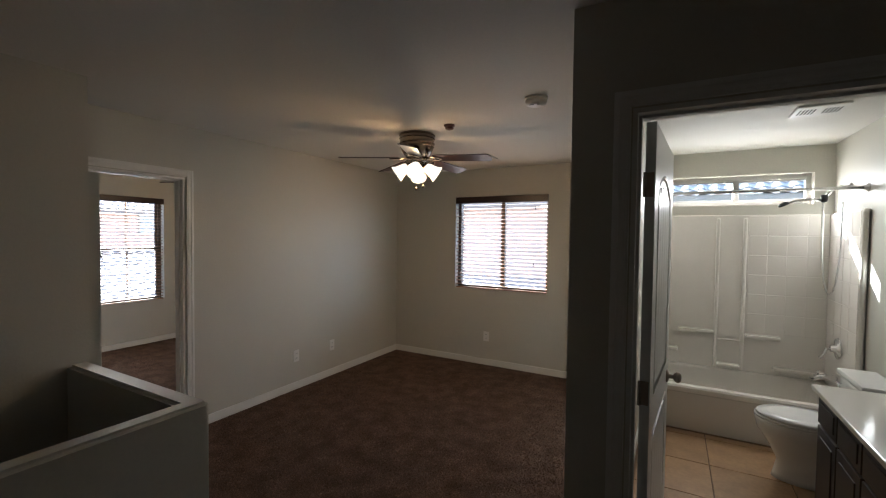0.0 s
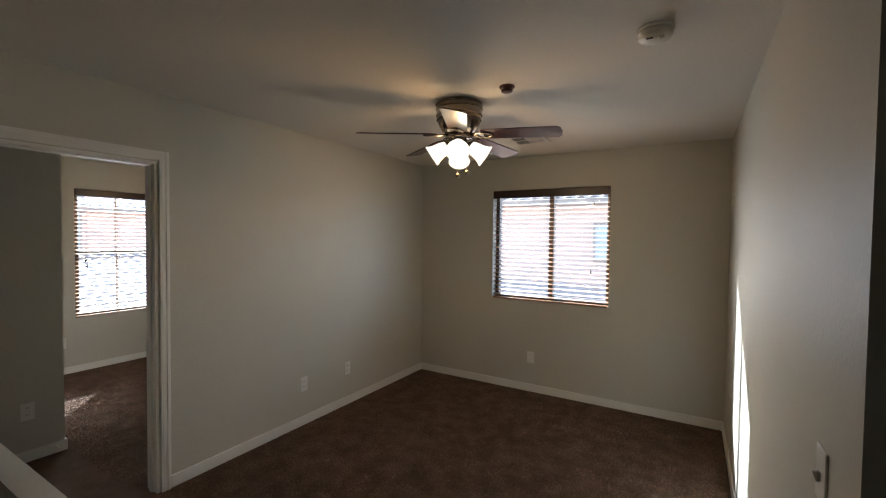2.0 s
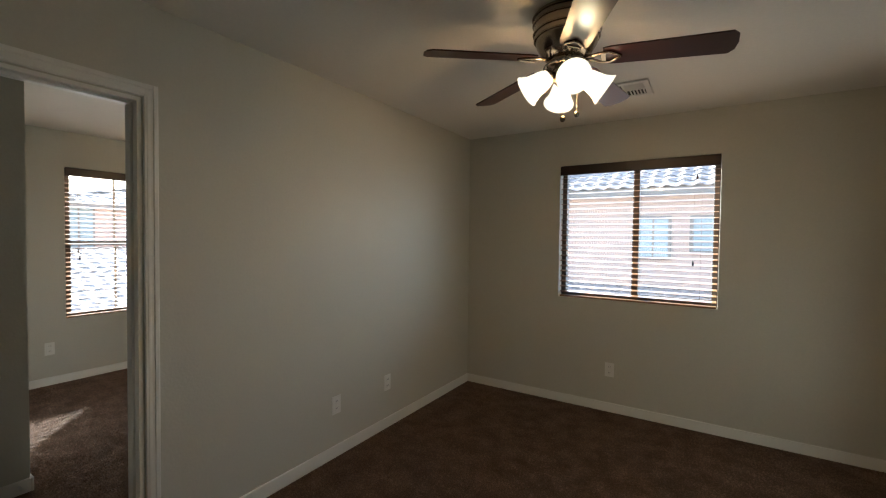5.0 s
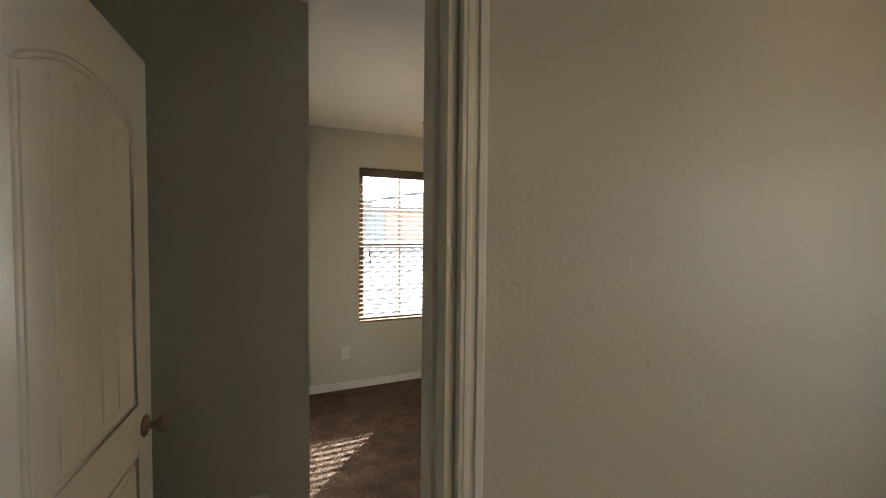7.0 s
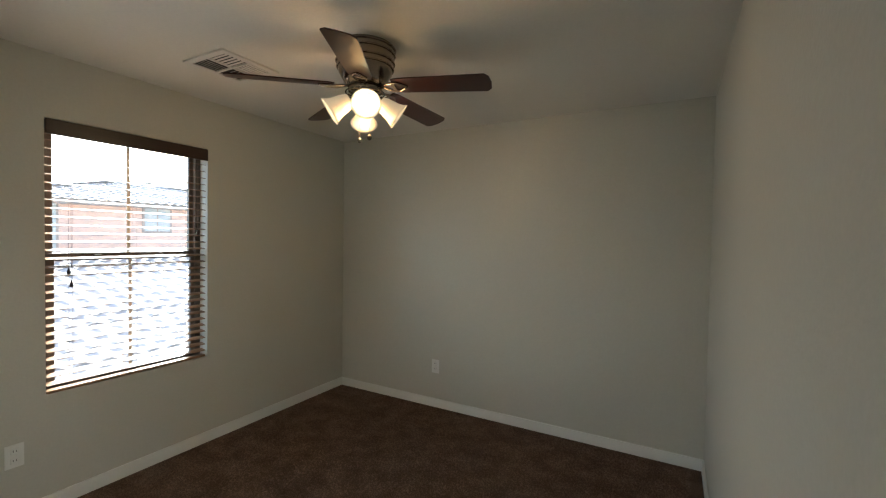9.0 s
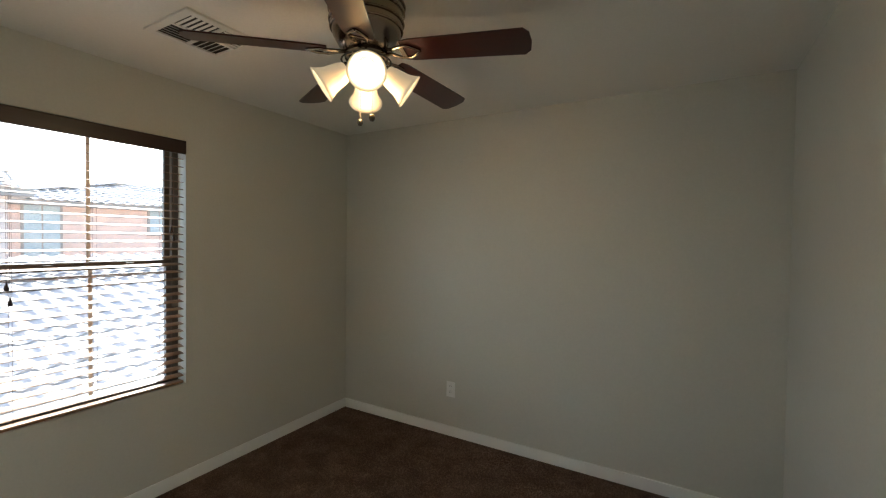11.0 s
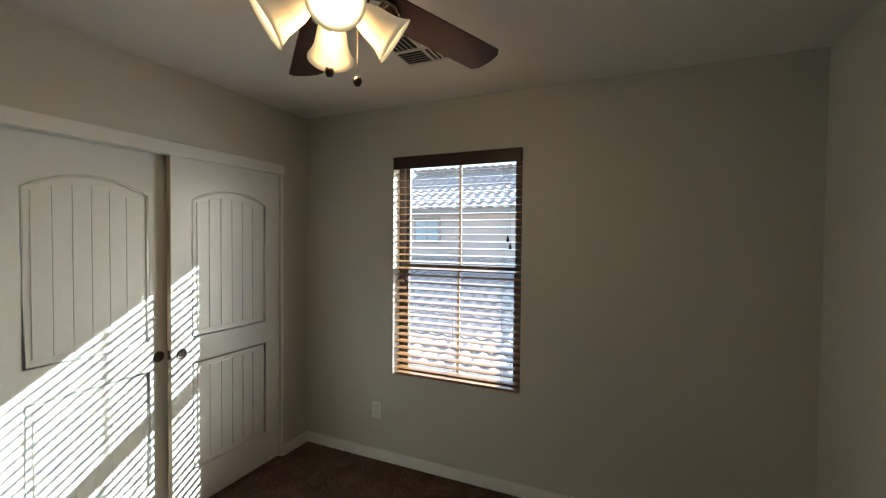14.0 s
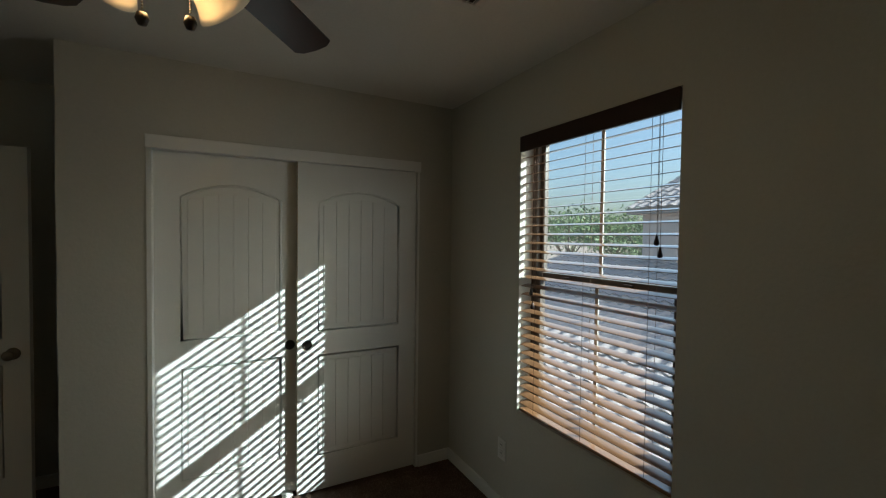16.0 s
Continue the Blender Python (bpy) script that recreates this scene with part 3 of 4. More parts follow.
# ---- ceiling fans ----
def fan(m, turn, lamp_turn, label, shade_mat, chains):
    t = thing("ceiling_fan", m, label, "ceiling fan", "ceiling fans")
    part("housing", lathe(B(), [(0.0, 0.0), (0.142, 0.0), (0.147, -0.012), (0.143, -0.035), (0.145, -0.04), (0.14, -0.075), (0.143, -0.08), (0.13, -0.13), (0.105, -0.175), (0.075, -0.20), (0.0, -0.202)], 40, None, False), NICKEL, t, "brushed nickel bowl housing")
    for z, rr in ((-0.012, 0.1475), (-0.038, 0.1455), (-0.078, 0.1435), (-0.105, 0.139)):
        part("ridge", tube(B(), [(rr * math.cos(k * math.tau / 40), rr * math.sin(k * math.tau / 40), z) for k in range(41)], 0.004, 6), NICKEL, t)
    for k in range(20):
        a = k * math.tau / 20
        part("cooling_slot", box(B(), 0.121, -0.012, -0.003, 0.127, 0.012, 0.003, 0.001, pose(0, 0, -0.147, 0, 0, math.degrees(a)) @ pose(0, 0, 0, 0, 40)), HOLLOW_SHADE, t)
    part("flywheel", lathe(B(), [(0.0, -0.151), (0.082, -0.151), (0.086, -0.16), (0.082, -0.172), (0.0, -0.173)], 32, Matrix.Translation((0, 0, -0.05)), False), NICKEL, t)
    part("switch_cup", lathe(B(), [(0.0, -0.172), (0.05, -0.173), (0.056, -0.19), (0.056, -0.225), (0.048, -0.245), (0.03, -0.265), (0.012, -0.272), (0.0, -0.29)], 28, Matrix.Translation((0, 0, -0.05)), False), NICKEL, t)
    bm = B()
    out = [(0.155, -0.052), (0.19, -0.06), (0.612, -0.068), (0.632, -0.046), (0.638, 0.0), (0.632, 0.046), (0.612, 0.068), (0.19, 0.06), (0.155, 0.052)]
    lo = [bm.verts.new((x, y, -0.003)) for x, y in out]
    hi = [bm.verts.new((x, y, 0.003)) for x, y in out]
    bm.faces.new(lo[::-1])
    bm.faces.new(hi)
    for k in range(len(out)):
        bm.faces.new((lo[k], lo[(k + 1) % len(out)], hi[(k + 1) % len(out)], hi[k]))
    blade = mesh_of("blade", bm, BLADE)
    bm = B()
    for s in (-1, 1):
        tube(bm, [(0.07, 0.012 * s, 0.0), (0.11, 0.014 * s, -0.004), (0.14, 0.03 * s, -0.008), (0.18, 0.034 * s, -0.008), (0.20, 0.02 * s, -0.008), (0.225, 0.0, -0.008)], 0.006, 8)
    box(bm, 0.145, -0.036, -0.010, 0.165, 0.036, -0.003, 0.003)
    iron = mesh_of("blade_iron", bm, NICKEL)
    for k in range(5):
        r = pose(0, 0, -0.192, 0, 0, turn + 72 * k)
        part("blade", blade, None, t, "dark mahogany blade", r @ pose(0, 0, 0, -12, 3, 0))
        part("blade_iron", iron, None, t, "", r @ pose(0, 0, 0, -12, 3, 0))
    prof = [(0.026, 0.0), (0.033, -0.010), (0.042, -0.032), (0.047, -0.06), (0.052, -0.085), (0.061, -0.106), (0.071, -0.122)]
    shade_prof = prof + [(r - 0.003, z) for r, z in prof[::-1]]
    shade = mesh_of("shade", lathe(B(), shade_prof, 28, None, False), shade_mat)
    bulb = mesh_of("bulb", lathe(B(), [(0.0, -0.005), (0.012, -0.01), (0.014, -0.03), (0.026, -0.055), (0.030, -0.075), (0.024, -0.095), (0.0, -0.105)], 20, None, False), BULB)
    cup = mesh_of("socket", lathe(B(), [(0.0, 0.018), (0.016, 0.016), (0.030, 0.004), (0.031, -0.012), (0.0, -0.010)], 20, None, False), NICKEL)
    for k in range(4):
        r = pose(0, 0, -0.262, 0, 0, lamp_turn + 90 * k) @ Matrix.Translation((0.07, 0, 0)) @ pose(0, 0, 0, 0, -56, 0)
        part("arm", tube(B(), [(0.0, 0, 0.0), (0.04, 0, 0.008), (0.07, 0, 0.004)], 0.008, 8), NICKEL, t, "", pose(0, 0, -0.252, 0, 0, lamp_turn + 90 * k))
        part("socket", cup, None, t, "", r)
        s = part("shade", shade, None, t, "frosted glass bell shade, lit", r)
        part("bulb", bulb, None, t, "glowing bulb", r)
    for x, y, ln in chains:
        bm = B()
        z = -0.28
        while z > -0.28 - ln:
            bmesh.ops.create_icosphere(bm, subdivisions=1, radius=0.0022, matrix=Matrix.Translation((x, y, z)))
            z -= 0.006
        part("pull_chain", bm, NICKEL, t)
        part("chain_knob", lathe(B(), [(0.0, 0.0), (0.010, -0.004), (0.013, -0.016), (0.008, -0.028), (0.0, -0.030)], 14, Matrix.Translation((x, y, -0.28 - ln)), False), DARKMETAL, t)
    return t


fan(Matrix.Translation((1.50, 1.0, H)), 8, 27, "flush nickel ceiling fan with mahogany blades and lit shades", BRIGHT_SHADE, ((-0.017, 0.02, 0.15), (0.038, 0.045, 0.13)))
fan(Matrix.Translation((-1.695, 1.345, H)), 12.7, 41, "flush nickel ceiling fan with dark blades and four lit shades", SHADE, ((-0.062, 0.036, 0.15), (0.024, 0.008, 0.15)))


# ---- small fixtures ----
def vent(x, y, w, d, label):
    t = thing("ceiling_vent", Matrix.Translation((x, y, H)), label, "ceiling vent", "ceiling vents")
    # flat dark sheet in place of the shaded hollow behind the slats
    part("backing", box(B(), -w / 2 + 0.02, -d / 2 + 0.02, -0.004, w / 2 - 0.02, d / 2 - 0.02, -0.001), HOLLOW_SHADE, t)
    for a, b, c, e in ((-w / 2, -d / 2, w / 2, -d / 2 + 0.035), (-w / 2, d / 2 - 0.035, w / 2, d / 2), (-w / 2, -d / 2 + 0.035, -w / 2 + 0.035, d / 2 - 0.035), (w / 2 - 0.035, -d / 2 + 0.035, w / 2, d / 2 - 0.035),
                       (-0.008, -d / 2 + 0.035, 0.008, d / 2 - 0.035), (-w / 2 + 0.035, -0.008, w / 2 - 0.035, 0.008)):
        part("frame", box(B(), a, b, -0.012, c, e, -0.0005, 0.003), VENTW, t)
    hw, hd = w / 2 - 0.035, d / 2 - 0.035
    for sx in (-1, 1):
        for sy in (-1, 1):
            for k in range(5):
                u = 0.02 + (k + 0.5) * ((hw if sx * sy > 0 else hd) - 0.02) / 5
                bm = B()
                if sx * sy > 0:
                    box(bm, -0.0008, 0.01, -0.0045, 0.0008, hd, 0.0045, m=Matrix.Translation((sx * u, 0 if sy > 0 else -hd - 0.01, -0.011)) @ pose(0, 0, 0, 0, 62 * sx, 0))
                else:
                    box(bm, 0.01, -0.0008, -0.0045, hw, 0.0008, 0.0045, m=Matrix.Translation((0 if sx > 0 else -hw - 0.01, sy * u, -0.011)) @ pose(0, 0, 0, -62 * sy, 0, 0))
                part("slat", bm, VENTW, t)
    return t


vent(1.56, 2.12, 0.31, 0.30, "white four-way ceiling air vent")
vent(-2.518, 1.19, 0.348, 0.35, "white four-way ceiling air vent near the window")


def outlet(m, label="white duplex wall outlet", switch=False):
    """A cover plate in the plane y = 0, facing -y."""
    t = thing("light_switch" if switch else "wall_outlet", m, label, "switch" if switch else "outlet", "" if switch else "wall outlets")
    part("cover_plate", box(B(), -0.037, -0.006, -0.06, 0.037, 0.0, 0.06, 0.003), PLASTIC, t)
    if switch:
        part("toggle", box(B(), -0.005, -0.018, -0.012, 0.005, -0.005, 0.012, 0.002, pose(0, 0, 0, 20)), PLASTIC, t)
    else:
        for z in (-0.024, 0.024):
            s = part("socket", box(B(), -0.016, -0.0085, z - 0.016, 0.016, -0.005, z + 0.016, 0.004), PLASTIC, t)
            for x in (-0.006, 0.006):
                part("slot", box(B(), x - 0.0012, -0.0092, z - 0.003, x + 0.0012, -0.008, z + 0.007), SLOT, s)
    return t


EAST, NORTH, WEST = pose(0, 0, 0, 0, 0, 90), pose(0, 0, 0), pose(0, 0, 0, 0, 0, 90)
outlet(Matrix.Translation((0, 1.073, 0.345)) @ EAST)
outlet(Matrix.Translation((0, 1.591, 0.345)) @ EAST, "beige painted-over cable plate on the wall")
outlet(Matrix.Translation((1.368, 2.857, 0.357)))
outlet(Matrix.Translation((-3.24, 0.487, 0.35)) @ EAST)
outlet(Matrix.Translation((-1.15, -0.34, 0.352)) @ EAST)
outlet(Matrix.Translation((-2.148, 2.9, 0.362)))
outlet(Matrix.Translation((3.05, -0.14, 1.09)) @ pose(0, 0, 0, 0, 0, -90), "white toggle light switch", True)

sd = thing("smoke_detector", Matrix.Translation((2.64, 0.54, H)), "round white smoke detector on the ceiling", "smoke detector")
part("base", lathe(B(), [(0.0, 0.0), (0.068, 0.0), (0.07, -0.008), (0.066, -0.012), (0.0, -0.012)], 36, None, False), PLASTIC, sd)
part("cover", lathe(B(), [(0.0, -0.012), (0.064, -0.0121), (0.064, -0.03), (0.058, -0.040), (0.02, -0.046), (0.0, -0.046)], 36, None, False), PLASTIC, sd)
part("test_button", lathe(B(), [(0.0, -0.045), (0.012, -0.045), (0.011, -0.050), (0.0, -0.0505)], 16, Matrix.Translation((0.022, -0.02, 0.001)), False), VENTW, sd)
part("label_bar", box(B(), -0.03, -0.035, -0.0465, -0.005, -0.025, -0.0445), SLOT, sd)
sp = thing("sprinkler_head", Matrix.Translation((1.881, 0.854, H)), "dark red recessed sprinkler cover on the ceiling", "sprinkler")
part("ring", lathe(B(), [(0.0, 0.0), (0.042, 0.0), (0.044, -0.006), (0.036, -0.016), (0.0, -0.016)], 28, None, False), REDBR, sp)
part("cap", lathe(B(), [(0.0, -0.016), (0.030, -0.0161), (0.032, -0.03), (0.02, -0.036), (0.0, -0.036)], 28, None, False), REDBR, sp)
ds = thing("door_stop", Matrix.Translation((-1.137, -0.19, 0.05)), "small white sprung door stop on the baseboard", "door stop")
part("spring", tube(B(), [(0.0, 0, 0), (0.055, 0.0, 0.0)], 0.005, 8), PLASTIC, ds)
part("tip", tube(B(), [(0.055, 0, 0), (0.07, 0, 0)], 0.009, 10), PLASTIC, ds)

# ---- bathroom ----
TS = 0.457
tm = {}
for i in range(-1, 3):
    for j in range(-5, 1):
        xa, ya = 3.652 + (i - 0) * TS, 1.97 + j * TS
        xb, yb = min(xa + TS, 4.6), min(ya + TS, 2.05)
        xa, ya = max(xa, 3.17), max(ya, -0.31)
        if xb - xa > 0.03 and yb - ya > 0.03:
            bm = box(B(), xa + 0.004, ya + 0.004, -0.014, xb - 0.004, yb - 0.004, 0.0, 0.002)
            part("tile", bm, TILE, bath_floor)

tub = thing("bathtub", Matrix.Translation((0, 0, 0)), "white bathtub with a plain apron", "bathtub")
bm = B()
X0, X1, Y0, Y1, ZR = 3.172, 4.598, 2.06, 2.855, 0.37
pts_o = [(X0, Y0), (X1, Y0), (X1, Y1), (X0, Y1)]


def rrect(x0, x1, y0, y1, r, n=6):
    out = []
    for cx, cy, a in ((x1 - r, y0 + r, -90), (x1 - r, y1 - r, 0), (x0 + r, y1 - r, 90), (x0 + r, y0 + r, 180)):
        out += [(cx + r * math.cos(radians(a + 90 * k / n)), cy + r * math.sin(radians(a + 90 * k / n))) for k in range(n + 1)]
    return out


rings = []
for x0, x1, y0, y1, r, z in ((X0, X1, Y0 + 0.02, Y1, 0.005, 0.0), (X0, X1, Y0 + 0.012, Y1, 0.005, ZR - 0.06), (X0, X1, Y0, Y1, 0.005, ZR - 0.05), (X0, X1, Y0, Y1, 0.005, ZR - 0.015), (X0, X1, Y0 + 0.012, Y1, 0.01, ZR),
                            (X0 + 0.07, X1 - 0.07, Y0 + 0.07, Y1 - 0.05, 0.1, ZR), (X0 + 0.085, X1 - 0.085, Y0 + 0.085, Y1 - 0.06, 0.1, ZR - 0.02), (X0 + 0.16, X1 - 0.13, Y0 + 0.13, Y1 - 0.1, 0.12, 0.08), (X0 + 0.2, X1 - 0.17, Y0 + 0.17, Y1 - 0.14, 0.1, 0.06)):
    rings.append([bm.verts.new((x, y, z)) for x, y in rrect(x0, x1, y0, y1, r)])
for a, b in zip(rings[3:], rings[4:]):
    for k in range(len(a)):
        bm.faces.new((a[k], a[(k + 1) % len(a)], b[(k + 1) % len(a)], b[k])).smooth = False
bm.faces.new(rings[-1])
skirt = B()
low_rings = [[skirt.verts.new(v.co) for v in q] for q in rings[:4]]
for a, b in zip(low_rings, low_rings[1:]):
    for k in range(len(a)):
        skirt.faces.new((a[k], a[(k + 1) % len(a)], b[(k + 1) % len(a)], b[k]))
bmesh.ops.delete(bm, geom=[v for q in rings[:3] for v in q], context="VERTS")
part("apron", skirt, FIBRE, tub)
part("basin", bm, FIBRE, tub)
su = thing("shower_surround", Matrix.Translation((0, 0, 0)), "white moulded shower surround with shelves and tile pattern", "shower surround")
part("back_panel", box(B(), 3.20, 2.815, ZR, 4.57, 2.857, 1.83, 0.006), FIBRE, su)
part("side_panel", box(B(), 4.57, 2.08, ZR, 4.6, 2.857, 1.83, 0.006), FIBRE, su)
part("side_panel", box(B(), 3.17, 2.08, ZR, 3.20, 2.857, 1.83, 0.006), FIBRE, su)
part("side_flange", tube(B(), [(4.575, 2.075, ZR), (4.575, 2.075, 1.80), (4.585, 2.075, 1.83)], 0.02, 10), FIBRE, su)
for a in ((3.745, 2.79, ZR, 3.775, 2.82, 1.80), (3.955, 2.79, ZR, 3.985, 2.82, 1.80)):
    part("rib", box(B(), *a, 0.01), FIBRE, su)
for a in ((3.45, 2.74, 0.70, 3.745, 2.82, 0.735), (3.985, 2.74, 0.69, 4.25, 2.82, 0.725), (3.775, 2.74, 0.40, 3.955, 2.82, 0.43), (4.2, 2.72, 0.42, 4.57, 2.82, 0.455), (3.2, 2.72, 0.50, 3.45, 2.82, 0.535)):
    part("shelf", box(B(), *a, 0.014), FIBRE, su)
part("towel_bar", tube(B(), [(3.775, 2.785, 0.655), (3.955, 2.785, 0.655)], 0.008, 8), FIBRE, su)
for i in range(4):
    for j in range(6):
        xa, za = 4.0 + i * 0.141, 0.74 + j * 0.18
        part("tile", box(B(), xa + 0.0015, 2.812, za + 0.0015, xa + 0.1395, 2.818, min(za + 0.1785, 1.82), 0.003), FIBRE, su)
for i in range(4):
    for j in range(6):
        ya, za = 2.13 + i * 0.165, 0.74 + j * 0.18
        part("tile", box(B(), 4.567, ya + 0.0015, za + 0.0015, 4.573, ya + 0.1635, min(za + 0.1785, 1.82), 0.003), FIBRE, su)
rod = thing("shower_rod", Matrix.Translation((0, 2.12, 1.985)), "straight chrome shower curtain rod", "shower rod")
part("rod", tube(B(), [(3.175, 0, 0), (4.595, 0, 0)], 0.0125, 12), CHROME, rod)
for x, f in ((3.17, 1), (4.6, -1)):
    part("flange", lathe(B(), [(0.0, 0), (0.032, 0.0), (0.030, 0.008), (0.016, 0.014), (0.016, 0.03), (0.0, 0.03)], 20, Matrix.Translation((x, 0, 0)) @ pose(0, 0, 0, 0, 90 * f), False), CHROME, rod)
sh = thing("hand_shower_set", Matrix.Translation((4.6, 2.45, 1.98)), "chrome shower arm with a hand shower and looped hose", "shower head")
part("flange", lathe(B(), [(0.0, 0), (0.03, 0.0), (0.026, 0.01), (0.0, 0.012)], 18, pose(0, 0, 0.05, 0, -90), False), CHROME, sh)
part("arm", tube(B(), [(0, 0, 0.05), (-0.06, 0, 0.05), (-0.12, 0, 0.02), (-0.16, 0, -0.03)], 0.011, 10), CHROME, sh)
part("diverter", lathe(B(), [(0.0, 0.03), (0.022, 0.025), (0.026, 0.0), (0.02, -0.03), (0.0, -0.034)], 16, Matrix.Translation((-0.165, 0, -0.04)), False), SLOT, sh, "black diverter")
part("hand_shower", tube(B(), [(-0.18, 0, -0.06), (-0.25, 0, -0.045), (-0.36, 0, -0.06), (-0.40, 0, -0.08)], 0.012, 10), CHROME, sh)
part("spray_face", lathe(B(), [(0.0, 0.02), (0.03, 0.015), (0.038, 0.0), (0.036, -0.012), (0.0, -0.014)], 20, Matrix.Translation((-0.42, 0, -0.085)) @ pose(0, 0, 0, 0, -25), False), SLOT, sh)
hose = [(-0.165 + 0.02 * math.sin(k * 0.5), 0.01, -0.07) for k in range(1)]
for k in range(25):
    a = math.pi * k / 24
    hose.append((-0.105 - 0.06 * math.cos(a), 0.02, -0.07 - 0.74 * math.sin(a) ** 0.6))
part("hose", tube(B(), hose, 0.008, 8), CHROME, sh, "grey metal hose")
vl = thing("shower_valve", Matrix.Translation((4.562, 2.46, 0.74)), "round chrome shower valve with lever", "shower valve")
part("escutcheon", lathe(B(), [(0.0, 0.0), (0.085, 0.0), (0.08, 0.012), (0.03, 0.02), (0.028, 0.05), (0.0, 0.052)], 28, pose(0, 0, 0, 0, -90), False), CHROME, vl)
part("lever", tube(B(), [(-0.05, 0, 0), (-0.075, 0.0, -0.01), (-0.09, 0, -0.06), (-0.115, 0, -0.09)], 0.011, 10), CHROME, vl)
tsp = thing("tub_spout", Matrix.Translation((4.562, 2.46, 0.50)), "short chrome tub spout over the bathtub", "tub spout")
part("spout", tube(B(), [(0.0, 0, 0), (-0.09, 0, 0.0), (-0.14, 0, -0.008), (-0.15, 0, -0.03)], 0.024, 14), CHROME, tsp)
part("diverter_knob", lathe(B(), [(0.0, 0.03), (0.008, 0.028), (0.006, 0.0), (0.0, 0.0)], 12, Matrix.Translation((-0.12, 0, 0.02)), False), CHROME, tsp)

to = thing("toilet", Matrix.Translation((4.6, 1.60, 0)), "white porcelain toilet with closed lid", "toilet")


def oval(cx, a, b, z, n=28):
    return [(cx + a * math.cos(k * math.tau / n), b * math.sin(k * math.tau / n), z) for k in range(n)]


def loft_rings(bm, rr):
    made = [[bm.verts.new(p) for p in r] for r in rr]
    for a, b in zip(made, made[1:]):
        for k in range(len(a)):
            bm.faces.new((a[k], a[(k + 1) % len(a)], b[(k + 1) % len(a)], b[k])).smooth = True
    bm.faces.new(made[0][::-1])
    bm.faces.new(made[-1])
    return bm


part("bowl", loft_rings(B(), [oval(-0.36, 0.23, 0.115, 0.0), oval(-0.36, 0.22, 0.105, 0.03), oval(-0.37, 0.19, 0.095, 0.12), oval(-0.40, 0.21, 0.12, 0.22), oval(-0.43, 0.245, 0.165, 0.32), oval(-0.44, 0.25, 0.18, 0.385), oval(-0.44, 0.245, 0.175, 0.395)]), PORC, to)
part("seat", loft_rings(B(), [oval(-0.44, 0.245, 0.178, 0.396), oval(-0.44, 0.252, 0.186, 0.402), oval(-0.44, 0.25, 0.184, 0.414)]), PORC, to)
part("lid", loft_rings(B(), [oval(-0.435, 0.245, 0.182, 0.416), oval(-0.435, 0.25, 0.185, 0.422), oval(-0.435, 0.24, 0.175, 0.435), oval(-0.435, 0.18, 0.12, 0.441)]), PORC, to)
part("tank", box(B(), -0.20, -0.21, 0.38, -0.012, 0.21, 0.70, 0.025), PORC, to)
part("tank_lid", box(B(), -0.215, -0.225, 0.70, -0.008, 0.225, 0.738, 0.014), PORC, to)
part("flush_lever", tube(B(), [(-0.2, 0.16, 0.65), (-0.225, 0.16, 0.65), (-0.228, 0.09, 0.64)], 0.006, 8), CHROME, to)

va = thing("vanity_cabinet", Matrix.Translation((0, 0, 0)), "espresso brown bathroom vanity with drawers", "vanity cabinet")
part("carcass", box(B(), 4.13, -0.20, 0.09, 4.598, 1.05, 0.772, 0.002), CABINET, va)
part("toe_kick", box(B(), 4.18, -0.20, 0.0, 4.598, 1.04, 0.09), CABINET, va)
for k in range(4):
    ya, yb = 1.04 - 0.31 * (k + 1) + 0.008, 1.04 - 0.31 * k - 0.008
    for nm, za, zb in (("drawer_front", 0.605, 0.755), ("cabinet_door", 0.11, 0.59)):
        bm = box(B(), 4.112, ya, za, 4.131, yb, zb, 0.003)
        d = part(nm, bm, CABINET, va)
        e = 0.045 if nm == "cabinet_door" else 0.03
        part("raised_panel", box(B(), 4.106, ya + e, za + e, 4.113, yb - e, zb - e, 0.004), CABINET, d)
vt = thing("countertop", Matrix.Translation((0, 0, 0)), "cream cultured-marble vanity top with backsplash", "countertop")
part("slab", box(B(), 4.085, -0.21, 0.772, 4.597, 1.065, 0.80, 0.006), COUNTER, vt)
part("backsplash", box(B(), 4.575, -0.21, 0.80, 4.597, 1.065, 0.89, 0.004), COUNTER, vt)
xv = thing("exhaust_vent", Matrix.Translation((4.18, 1.55, H)), "white slotted bathroom exhaust grille on the ceiling", "exhaust vent")
part("grille_plate", box(B(), -0.13, -0.13, -0.014, 0.13, 0.13, -0.0005, 0.006), VENTW, xv)
for k in range(12):
    if k not in (5, 6):
        x = -0.10 + k * 0.0182
        part("slot", box(B(), x - 0.004, -0.06, -0.0155, x + 0.004, 0.06, -0.013), HOLLOW_SHADE, xv)


# ---- outdoors ----
one("ground", DIRT, "pale desert gravel ground", [(-600, -600, -3.2, 600, 600, -3.0)])
roof_rng = random.Random(5)


